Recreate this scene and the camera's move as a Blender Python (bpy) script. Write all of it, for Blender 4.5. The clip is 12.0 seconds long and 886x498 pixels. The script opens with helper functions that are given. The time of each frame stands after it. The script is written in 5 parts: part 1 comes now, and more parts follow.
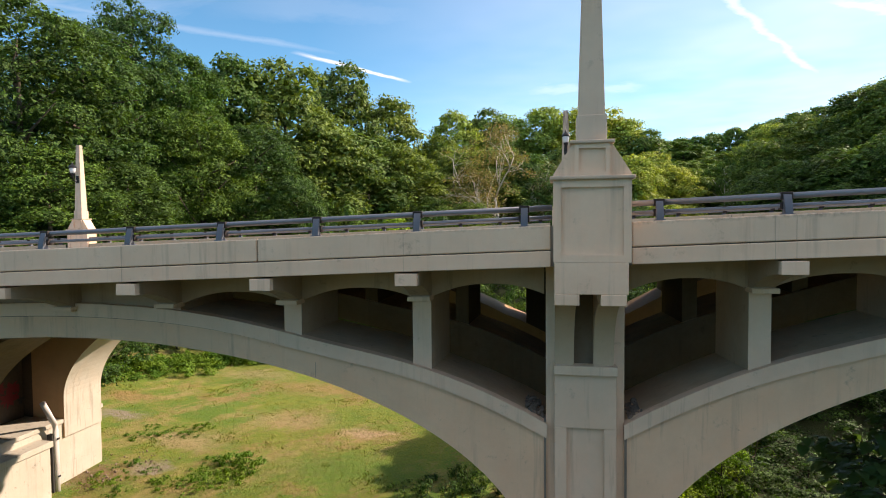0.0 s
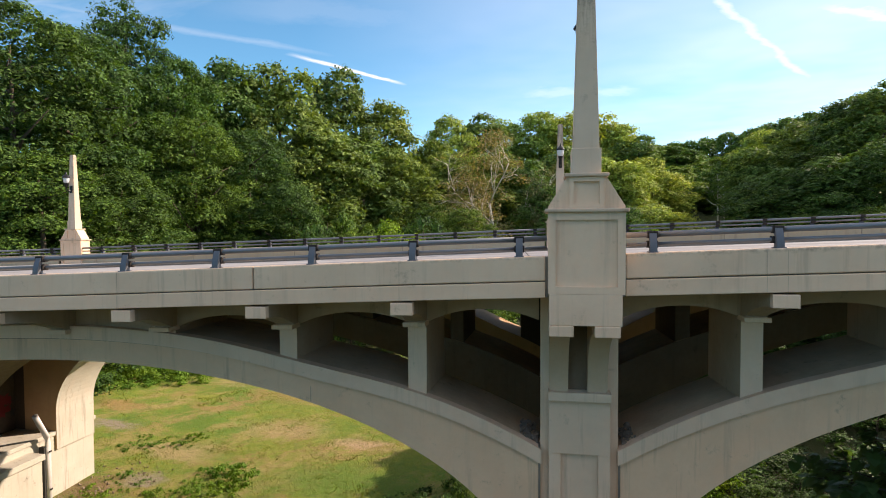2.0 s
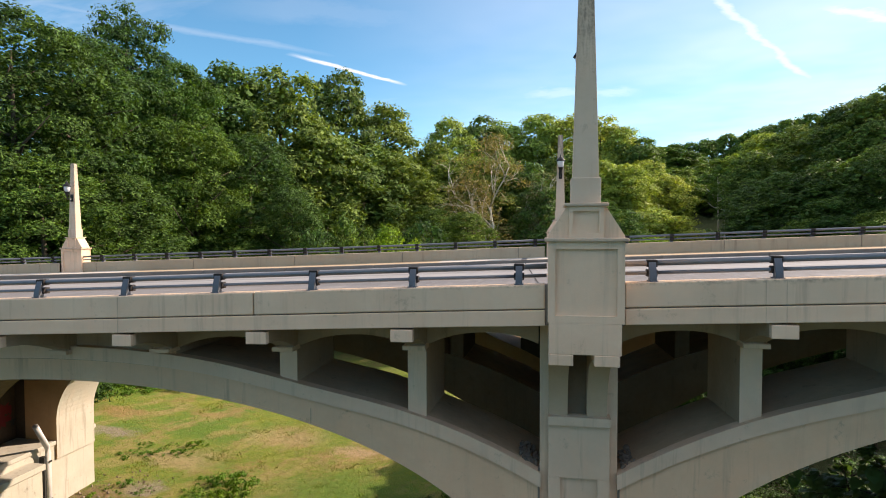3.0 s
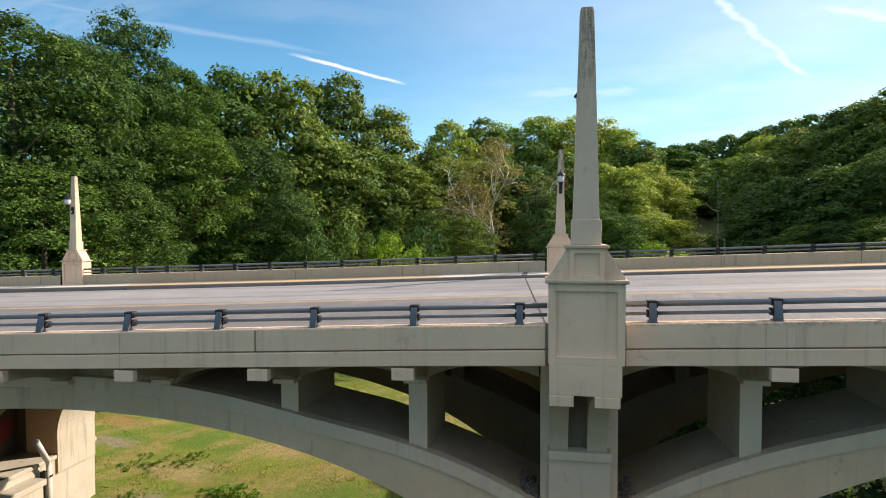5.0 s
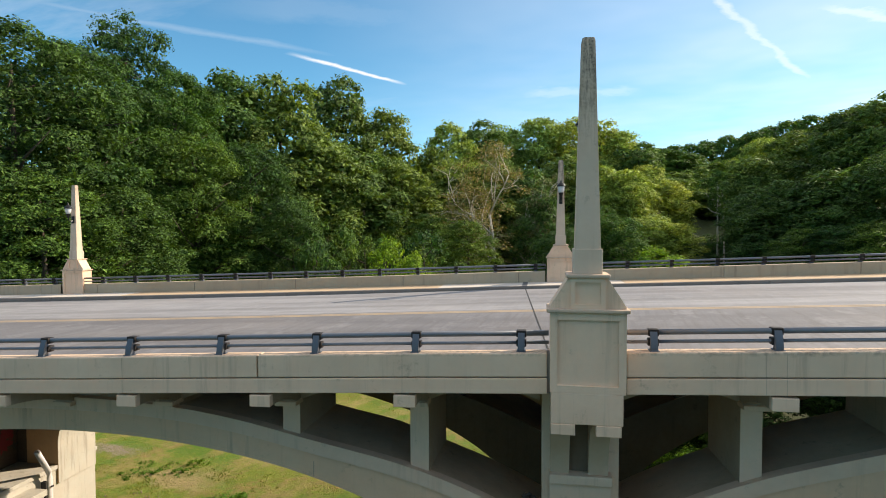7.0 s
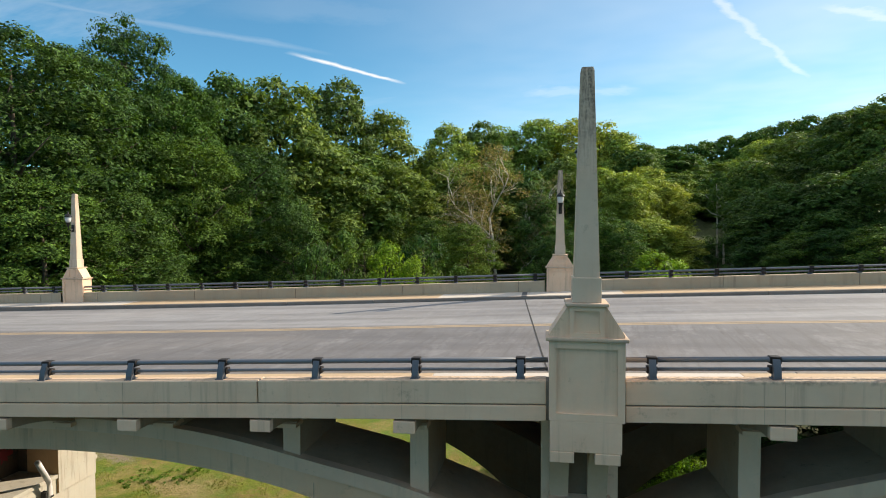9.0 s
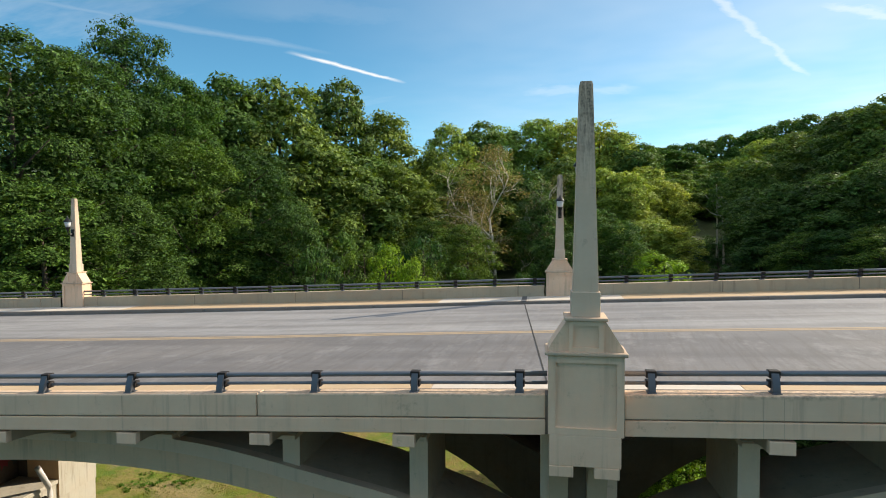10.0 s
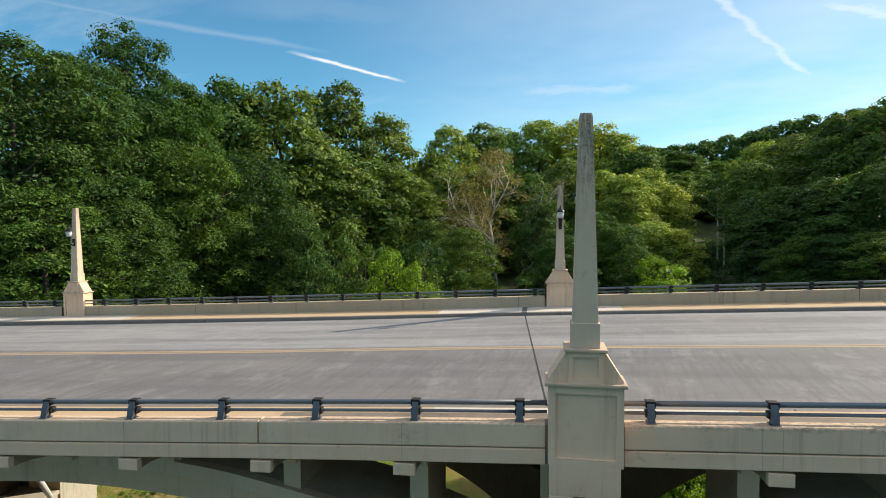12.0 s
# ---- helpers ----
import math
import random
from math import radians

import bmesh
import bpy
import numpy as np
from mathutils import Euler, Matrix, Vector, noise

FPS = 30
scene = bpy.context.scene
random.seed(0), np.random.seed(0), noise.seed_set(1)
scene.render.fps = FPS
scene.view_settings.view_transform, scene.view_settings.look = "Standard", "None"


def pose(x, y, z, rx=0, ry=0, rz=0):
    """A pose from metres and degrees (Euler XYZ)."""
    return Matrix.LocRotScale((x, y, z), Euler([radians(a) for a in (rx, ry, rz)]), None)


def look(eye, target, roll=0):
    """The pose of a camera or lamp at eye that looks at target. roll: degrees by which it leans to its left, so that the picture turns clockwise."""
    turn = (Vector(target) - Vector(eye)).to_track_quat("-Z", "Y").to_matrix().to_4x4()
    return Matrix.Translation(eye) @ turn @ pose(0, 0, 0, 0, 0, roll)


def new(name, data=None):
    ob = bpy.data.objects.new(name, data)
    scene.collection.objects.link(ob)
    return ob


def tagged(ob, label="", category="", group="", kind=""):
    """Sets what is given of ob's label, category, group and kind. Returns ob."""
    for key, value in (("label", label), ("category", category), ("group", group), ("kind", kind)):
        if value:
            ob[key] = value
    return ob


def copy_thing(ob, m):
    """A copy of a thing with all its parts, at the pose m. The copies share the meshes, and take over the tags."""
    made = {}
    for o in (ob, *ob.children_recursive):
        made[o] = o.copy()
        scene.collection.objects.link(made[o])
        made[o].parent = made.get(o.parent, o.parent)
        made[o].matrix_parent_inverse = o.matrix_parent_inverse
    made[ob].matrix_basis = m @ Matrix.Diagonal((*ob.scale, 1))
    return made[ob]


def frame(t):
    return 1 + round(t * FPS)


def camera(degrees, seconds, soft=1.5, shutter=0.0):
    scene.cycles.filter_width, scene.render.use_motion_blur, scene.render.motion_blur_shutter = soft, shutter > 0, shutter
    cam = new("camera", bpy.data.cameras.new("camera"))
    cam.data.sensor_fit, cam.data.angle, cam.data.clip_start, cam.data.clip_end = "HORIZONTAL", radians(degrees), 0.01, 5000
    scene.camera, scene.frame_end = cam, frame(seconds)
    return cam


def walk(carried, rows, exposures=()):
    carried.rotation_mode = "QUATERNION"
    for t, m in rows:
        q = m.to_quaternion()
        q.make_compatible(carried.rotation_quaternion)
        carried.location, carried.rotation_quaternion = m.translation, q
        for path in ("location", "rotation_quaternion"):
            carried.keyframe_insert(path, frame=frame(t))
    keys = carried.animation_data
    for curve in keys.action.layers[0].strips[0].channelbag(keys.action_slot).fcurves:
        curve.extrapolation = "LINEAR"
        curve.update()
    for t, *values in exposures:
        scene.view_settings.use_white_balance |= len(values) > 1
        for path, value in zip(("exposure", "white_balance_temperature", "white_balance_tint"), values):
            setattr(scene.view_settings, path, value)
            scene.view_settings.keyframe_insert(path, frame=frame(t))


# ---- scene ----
cam = camera(75.3, 12.0, soft=1.0)
PATH = [
    (0, (-0.634, -9.103, 0.773), (-1.001, -7.139, 0.695), -0.5),
    (0.5, (-0.654, -9.142, 0.844), (-1.001, -7.173, 0.768), -0.5),
    (1, (-0.637, -9.125, 0.944), (-0.987, -7.157, 0.866), -0.5),
    (1.5, (-0.654, -9.119, 1.02), (-1.002, -7.151, 0.944), -0.5),
    (2, (-0.642, -9.146, 1.23), (-0.99, -7.178, 1.16), -0.3),
    (2.5, (-0.643, -9.142, 1.45), (-0.991, -7.174, 1.381), -0.1),
    (3, (-0.633, -9.156, 1.679), (-0.982, -7.188, 1.61), -0.2),
    (3.5, (-0.636, -9.157, 1.866), (-0.985, -7.189, 1.797), -0.2),
    (5.5, (-0.65, -9.166, 2.47), (-0.999, -7.198, 2.399), -0.2),
    (6, (-0.656, -9.163, 2.587), (-1.005, -7.194, 2.516), -0.2),
    (6.5, (-0.663, -9.18, 2.709), (-1.011, -7.212, 2.636), -0.2),
    (7, (-0.679, -9.192, 2.804), (-1.026, -7.224, 2.733), -0.2),
    (9, (-0.673, -9.21, 3.268), (-1.019, -7.241, 3.195), -0.2),
    (9.5, (-0.654, -9.197, 3.402), (-1.002, -7.229, 3.326), -0.2),
    (10, (-0.655, -9.197, 3.512), (-1.001, -7.229, 3.436), -0.3),
    (10.5, (-0.649, -9.192, 3.63), (-0.996, -7.224, 3.555), -0.3),
    (11, (-0.658, -9.201, 3.768), (-1.005, -7.233, 3.692), -0.3),
    (11.5, (-0.653, -9.209, 3.892), (-1.001, -7.241, 3.815), -0.3),
    (12, (-0.646, -9.211, 4.019), (-0.994, -7.243, 3.941), -0.3),
]
EXPOSURES = ((0.0, 1.30, 7700, 23), (2.5, 1.26, 7700, 21), (5.5, 1.13, 7550, 16), (12.0, 0.87, 7350, 10))
walk(cam, [(t, look(e, g, r)) for t, e, g, r in PATH], EXPOSURES)

# ---------- world, sun, exposure ----------
SUN_AZ, SUN_EL = 30.0, 30.0          # degrees from +x towards +y, and above the horizon
sun_dir = Vector((math.cos(radians(SUN_EL)) * math.cos(radians(SUN_AZ)), math.cos(radians(SUN_EL)) * math.sin(radians(SUN_AZ)), math.sin(radians(SUN_EL))))
sun = new("sun", bpy.data.lights.new("sun", "SUN"))
sun.data.energy, sun.data.angle, sun.data.color = 3.5, radians(0.6), (1.0, 0.92, 0.785)
sun.matrix_world = look(sun_dir * 300, (0, 0, 0))


class Nodes:
    """Short hand for a node tree: n(type, inputs..., attr=value) makes a node and returns its first output."""

    def __init__(self, tree):
        self.tree = tree

    def __call__(self, kind, *inputs, out=0, **attrs):
        node = self.tree.nodes.new("ShaderNode" + kind)
        for key, value in attrs.items():
            setattr(node, key, value)
        for i, value in enumerate(inputs):
            self.put(node.inputs[i], value)
        return node.outputs[out]

    def put(self, socket, value):
        if value is None:
            return
        if isinstance(value, bpy.types.NodeSocket):
            self.tree.links.new(value, socket)
        else:
            socket.default_value = value

    def math(self, op, a, b=0.0, clamp=False):
        return self("Math", a, b, operation=op, use_clamp=clamp)

    def noise(self, vector, scale, detail=4.0, rough=0.55, out=0):
        node = self.tree.nodes.new("ShaderNodeTexNoise")
        self.put(node.inputs["Vector"], vector)
        node.inputs["Scale"].default_value, node.inputs["Detail"].default_value, node.inputs["Roughness"].default_value = scale, detail, rough
        return node.outputs[out]

    def ramp(self, value, lo, hi):
        node = self.tree.nodes.new("ShaderNodeMapRange")
        self.put(node.inputs["Value"], value)
        node.inputs["From Min"].default_value, node.inputs["From Max"].default_value = lo, hi
        return node.outputs[0]

    def mix(self, fac, a, b, blend="MIX"):
        node = self.tree.nodes.new("ShaderNodeMix")
        node.data_type, node.blend_type = "RGBA", blend
        self.put(node.inputs[0], fac)
        for socket, value in ((node.inputs[6], a), (node.inputs[7], b)):
            self.put(socket, (*value, 1) if isinstance(value, tuple) and len(value) == 3 else value)
        return node.outputs[2]

    def stretch(self, vector, x, y, z):
        return self("VectorMath", vector, (x, y, z), operation="MULTIPLY")


def sky_world():
    world = bpy.data.worlds.new("sky")
    scene.world = world
    world.use_nodes = True
    tree = world.node_tree
    tree.nodes.clear()
    n = Nodes(tree)
    sky = tree.nodes.new("ShaderNodeTexSky")
    sky.sky_type, sky.sun_disc = "NISHITA", False
    sky.sun_elevation, sky.sun_rotation = radians(SUN_EL), radians(90 - SUN_AZ)
    sky.air_density, sky.dust_density, sky.ozone_density = 1.0, 0.2, 1.0
    sky.altitude = 1200
    way = n("TexCoord")
    xyz = tree.nodes.new("ShaderNodeSeparateXYZ")
    n.put(xyz.inputs[0], way)
    # high thin cloud, drawn on a plane far overhead
    up = n.math("MAXIMUM", xyz.outputs[2], 0.04)
    px, py = n.math("DIVIDE", xyz.outputs[0], up), n.math("DIVIDE", xyz.outputs[1], up)
    flat = n("CombineXYZ", px, py, 0.0)
    turned = n("VectorRotate", flat, (0, 0, 0), (0, 0, 1), 0.35, rotation_type="Z_AXIS")
    wisps = n.noise(n.stretch(turned, 0.22, 0.75, 1), 1.0, 7.0, 0.6)
    veil = n.noise(n.stretch(turned, 0.12, 0.2, 1), 1.0, 3.0, 0.5)
    cover = n.math("MULTIPLY", n.ramp(wisps, 0.50, 0.86), n.ramp(veil, 0.34, 0.62))
    cover = n.math("MULTIPLY", cover, n.ramp(xyz.outputs[2], 0.03, 0.2))
    # milky veil towards the sun; the unseen one overhead is added fill light
    sunward = n.math("ADD", n.math("MULTIPLY", xyz.outputs[0], sun_dir.x), n.math("MULTIPLY", xyz.outputs[1], sun_dir.y))
    milk = n.math("ADD", n.math("MULTIPLY", n.ramp(sunward, 0.10, 0.90), 0.60), n.math("MULTIPLY", n.ramp(xyz.outputs[2], 0.52, 0.78), 0.85))
    cover = n.math("MAXIMUM", cover, n.math("MULTIPLY", milk, n.ramp(n.noise(turned, 0.5, 4, 0.6), 0.15, 0.75)))
    # condensation trails: thin lines on the same plane, with ragged edges
    total = cover
    for angle, offset, start, stop, wide, strength in TRAILS:
        c, s = math.cos(radians(angle)), math.sin(radians(angle))
        along = n.math("ADD", n.math("MULTIPLY", px, c), n.math("MULTIPLY", py, s))
        across = n.math("ADD", n.math("MULTIPLY", px, -s), n.math("MULTIPLY", py, c))
        ragged = n.math("MULTIPLY", n.math("SUBTRACT", n.noise(flat, 3.0, 5.0, 0.65), 0.5), wide * 2.2)
        away = n.math("ABSOLUTE", n.math("SUBTRACT", n.math("ADD", across, ragged), offset))
        line = n.ramp(away, wide, wide * 0.15)
        fade = (stop - start) * 0.25
        line = n.math("MULTIPLY", line, n.math("MULTIPLY", n.ramp(along, start, start + fade), n.ramp(along, stop, stop - fade)))
        total = n.math("MAXIMUM", total, n.math("MULTIPLY", line, strength))
    total = n.math("MINIMUM", total, 0.9)
    clear = n.mix(1.0, sky.outputs[0], (0.36, 0.79, 0.93), "MULTIPLY")
    bright = n.mix(total, clear, (6.5, 6.6, 6.8))
    background = n("Background", bright, 0.105)
    out = tree.nodes.new("ShaderNodeOutputWorld")
    tree.links.new(background, out.inputs[0])


# angle, offset, from, to, width, strength on a plane at height 1
TRAILS = ((60.0, 2.788, 1.95, 2.95, 0.042, 0.7), (57.1, 0.858, 2.0, 5.0, 0.06, 0.42), (43.5, 3.13, -0.4, 1.4, 0.06, 0.10),
          (3.1, 4.36, -0.1, 1.1, 0.30, 0.24), (28.8, 1.94, 2.2, 3.8, 0.13, 0.45), (19.3, 2.72, -0.7, 0.9, 0.22, 0.06))
sky_world()


# ---------- materials ----------
def material(name, build, bump=None):
    """A material whose build(n, place) returns colour, roughness, metal and a height for relief (or None)."""
    m = bpy.data.materials.new(name)
    m.use_nodes = True
    tree = m.node_tree
    tree.nodes.clear()
    n = Nodes(tree)
    geo = tree.nodes.new("ShaderNodeNewGeometry")
    colour, rough, metal, height = build(n, geo.outputs["Position"])
    shader = tree.nodes.new("ShaderNodeBsdfPrincipled")
    n.put(shader.inputs["Base Color"], (*colour, 1) if isinstance(colour, tuple) else colour)
    n.put(shader.inputs["Roughness"], rough)
    n.put(shader.inputs["Metallic"], metal)
    if height is not None:
        node = tree.nodes.new("ShaderNodeBump")
        node.inputs["Strength"].default_value = bump[0]
        node.inputs["Distance"].default_value = bump[1]
        n.put(node.inputs["Height"], height)
        tree.links.new(node.outputs[0], shader.inputs["Normal"])
    out = tree.nodes.new("ShaderNodeOutputMaterial")
    tree.links.new(shader.outputs[0], out.inputs[0])
    return m


def concrete(name, light, dark, stain, streaks=0.5, grime=0.4):
    def build(n, place):
        broad = n.ramp(n.noise(place, 0.9, 5, 0.6), 0.35, 0.7)
        fine = n.ramp(n.noise(place, 14, 6, 0.7), 0.3, 0.75)
        colour = n.mix(n.math("MULTIPLY", broad, 0.75), light, dark)
        patch = n.ramp(n.noise(n.stretch(place, 1.0, 1.0, 0.6), 2.3, 5, 0.65), 0.42, 0.66)
        rosy = (min(1.0, light[0] * 1.02), light[1] * 0.90, light[2] * 0.84)
        colour = n.mix(n.math("MULTIPLY", patch, 0.45), colour, rosy)
        grey = n.ramp(n.noise(place, 0.6, 6, 0.7), 0.50, 0.68)
        colour = n.mix(n.math("MULTIPLY", grey, 0.28), colour, (dark[0] * 0.88, dark[1] * 0.91, dark[2] * 0.92))
        colour = n.mix(n.math("MULTIPLY", fine, 0.22), colour, dark)
        runs = n.noise(n.stretch(place, 5.5, 5.5, 0.35), 1.0, 5, 0.65)
        runs = n.math("MULTIPLY", n.ramp(runs, 0.54, 0.76), n.ramp(n.noise(place, 0.35, 2), 0.38, 0.62))
        colour = n.mix(n.math("MULTIPLY", runs, streaks), colour, stain)
        spots = n.ramp(n.noise(place, 2.6, 8, 0.75), 0.60, 0.72)
        colour = n.mix(n.math("MULTIPLY", spots, grime), colour, stain)
        pits = n.noise(place, 60, 3, 0.7)
        height = n.math("ADD", n.math("MULTIPLY", n.noise(place, 5, 4), 0.6), n.math("MULTIPLY", pits, 0.4))
        return colour, n.ramp(n.noise(place, 8, 3), -0.9, 0.9), 0.0, height
    return material(name, build, (0.35, 0.02))


M_CONC = concrete("painted_concrete", (0.81, 0.575, 0.41), (0.65, 0.468, 0.328), (0.25, 0.18, 0.13), 0.6, 0.5)
M_ARCH = concrete("arch_concrete", (0.81, 0.54, 0.352), (0.655, 0.43, 0.278), (0.22, 0.165, 0.12), 0.6, 0.55)
# Inner ribs, walls and slab: the shade under the deck put into brown.
M_INNER = concrete("inner_shade_brown_concrete", (0.19, 0.132, 0.085), (0.115, 0.08, 0.051), (0.06, 0.045, 0.03), 0.6, 0.6)
# Inner pier walls: their shade is put into this near-black.
M_PIER_SHADE = concrete("inner_shade_black_concrete", (0.085, 0.06, 0.042), (0.05, 0.036, 0.026), (0.03, 0.022, 0.016), 0.6, 0.6)
M_CORBEL = concrete("corbel_concrete", (0.585, 0.42, 0.285), (0.45, 0.325, 0.215), (0.13, 0.11, 0.075), 0.7, 0.5)
M_DUST = concrete("dusty_concrete", (0.64, 0.455, 0.30), (0.36, 0.255, 0.165), (0.13, 0.10, 0.07), 0.0, 0.7)
# Far rib: the warm bounced light on it is put into this ochre.
M_BOUNCE_OCHRE = concrete("bounce_lit_ochre_concrete", (0.50, 0.32, 0.17), (0.38, 0.24, 0.125), (0.20, 0.13, 0.07), 0.4, 0.4)
# For dirt and dark stones, and for the painted shadow line on the arch.
M_DIRT_SHADE = concrete("dirt_shade_concrete", (0.22, 0.18, 0.145), (0.11, 0.09, 0.072), (0.05, 0.05, 0.045), 0.6, 0.8)
M_PIER = concrete("pale_pier_concrete", (0.47, 0.445, 0.385), (0.38, 0.35, 0.29), (0.16, 0.13, 0.105), 0.85, 0.95)
M_OBEL = concrete("obelisk_concrete", (0.64, 0.505, 0.385), (0.52, 0.405, 0.305), (0.16, 0.14, 0.12), 0.5, 0.45)
def obelisk_stain(mat):
    """Black lichen runs from the tip down."""
    tree = mat.node_tree
    n = Nodes(tree)
    shader = next(q for q in tree.nodes if q.type == "BSDF_PRINCIPLED")
    base = shader.inputs["Base Color"].links[0].from_socket
    place = tree.nodes.new("ShaderNodeNewGeometry").outputs["Position"]
    z = n("SeparateXYZ", place).node.outputs[2]
    runs = n.ramp(n.noise(n.stretch(place, 16, 16, 1.2), 1.0, 5, 0.7), 0.37, 0.54)
    blots = n.ramp(n.noise(place, 26, 4, 0.7), 0.4, 0.6)
    amount = n.math("MULTIPLY", n.math("MULTIPLY", runs, n.math("ADD", n.math("MULTIPLY", blots, 0.6), 0.4)), n.ramp(z, 3.9, 5.3))
    tree.links.new(n.mix(n.math("MULTIPLY", amount, 0.85), base, (0.06, 0.055, 0.05)), shader.inputs["Base Color"])


obelisk_stain(M_OBEL)
M_OUTER = concrete("parapet_outer_concrete", (0.77, 0.57, 0.41), (0.63, 0.462, 0.33), (0.25, 0.18, 0.13), 0.6, 0.5)


def grimy_edge(mat, level):
    """Lichen and chips along the top edge of a wall that climbs with the bridge."""
    tree = mat.node_tree
    n = Nodes(tree)
    shader = next(q for q in tree.nodes if q.type == "BSDF_PRINCIPLED")
    base = shader.inputs["Base Color"].links[0].from_socket
    place = tree.nodes.new("ShaderNodeNewGeometry").outputs["Position"]
    node = n("SeparateXYZ", place).node
    high = n.math("SUBTRACT", node.outputs[2], n.math("MULTIPLY", node.outputs[0], 0.034))
    ragged = n.math("ADD", high, n.math("MULTIPLY", n.math("SUBTRACT", n.noise(place, 4.0, 6, 0.7), 0.5), 0.16))
    amount = n.math("MULTIPLY", n.ramp(ragged, level - 0.05, level + 0.03), n.ramp(n.noise(place, 11, 5, 0.7), 0.40, 0.60))
    tree.links.new(n.mix(n.math("MULTIPLY", amount, 0.75), base, (0.16, 0.13, 0.10)), shader.inputs["Base Color"])


grimy_edge(M_OUTER, 0.80)
M_PARAPET = concrete("parapet_inner_concrete", (0.46, 0.375, 0.265), (0.38, 0.30, 0.21), (0.19, 0.14, 0.105), 0.7, 0.4)
M_KERB = concrete("kerb_concrete", (0.24, 0.205, 0.175), (0.15, 0.13, 0.115), (0.07, 0.06, 0.055), 0.2, 0.7)
M_WALK_TAN = concrete("tan_pavement", (0.52, 0.39, 0.25), (0.46, 0.33, 0.21), (0.27, 0.19, 0.13), 0.0, 0.4)
M_WALK_NEW = concrete("new_pavement", (0.60, 0.55, 0.49), (0.52, 0.47, 0.41), (0.34, 0.30, 0.26), 0.0, 0.3)


# Beige concrete, darker by grime and by the overhang's shade put into it.
M_GRIME_SHADE = concrete("grimy_shaded_beige_concrete", (0.50, 0.37, 0.26), (0.37, 0.275, 0.19), (0.15, 0.115, 0.085), 0.6, 0.6)
M_CAP = concrete("weathered_cap_concrete", (0.60, 0.45, 0.33), (0.40, 0.305, 0.23), (0.13, 0.105, 0.08), 0.6, 0.9)


def paint(name, colour, rough, metal=0.0, wear=0.3):
    def build(n, place):
        tone = n.ramp(n.noise(place, 3, 5), 0.3, 0.75)
        darker = tuple(c * 0.62 for c in colour)
        shade = n.mix(n.math("MULTIPLY", tone, wear), colour, darker)
        shade = n.mix(n.math("MULTIPLY", n.ramp(n.noise(place, 45, 4, 0.7), 0.62, 0.8), wear), shade, tuple(min(1, c * 1.6 + 0.03) for c in colour))
        return shade, rough, metal, n.noise(place, 90, 2)
    return material(name, build, (0.08, 0.004))


M_RAIL = paint("blue_grey_rail_metal", (0.165, 0.18, 0.205), 0.42, 0.4)
M_POST = paint("dark_rail_post_paint", (0.105, 0.12, 0.145), 0.5, 0.3)
M_BLACK = paint("black_lamp_iron", (0.012, 0.013, 0.016), 0.38, 0.4)
M_CLAMP_HOLLOW = paint("rusty_clamp_and_hollow_steel", (0.024, 0.019, 0.018), 0.7, 0.3, 0.5)
M_PIPE = paint("white_pipe_paint", (0.62, 0.58, 0.57), 0.45, 0.0, 0.5)
M_LENS = paint("frosted_lamp_glass", (0.62, 0.64, 0.66), 0.25, 0.0, 0.15)
M_YELLOW = concrete("worn_yellow_paint", (0.40, 0.30, 0.19), (0.33, 0.265, 0.20), (0.24, 0.21, 0.18), 0.0, 1.0)
M_STONE = concrete("brown_stone", (0.24, 0.18, 0.13), (0.15, 0.11, 0.08), (0.08, 0.06, 0.045), 0.0, 0.6)
M_JOINT_STEEL = paint("dull_dark_joint_steel", (0.11, 0.11, 0.115), 0.65)
M_JOINT = paint("black_joint_rubber", (0.028, 0.027, 0.026), 0.9)
M_SPRAY = paint("red_spray_paint", (0.20, 0.014, 0.02), 0.6)
M_SPRAY_DARK = paint("black_spray_paint", (0.03, 0.03, 0.03), 0.6)


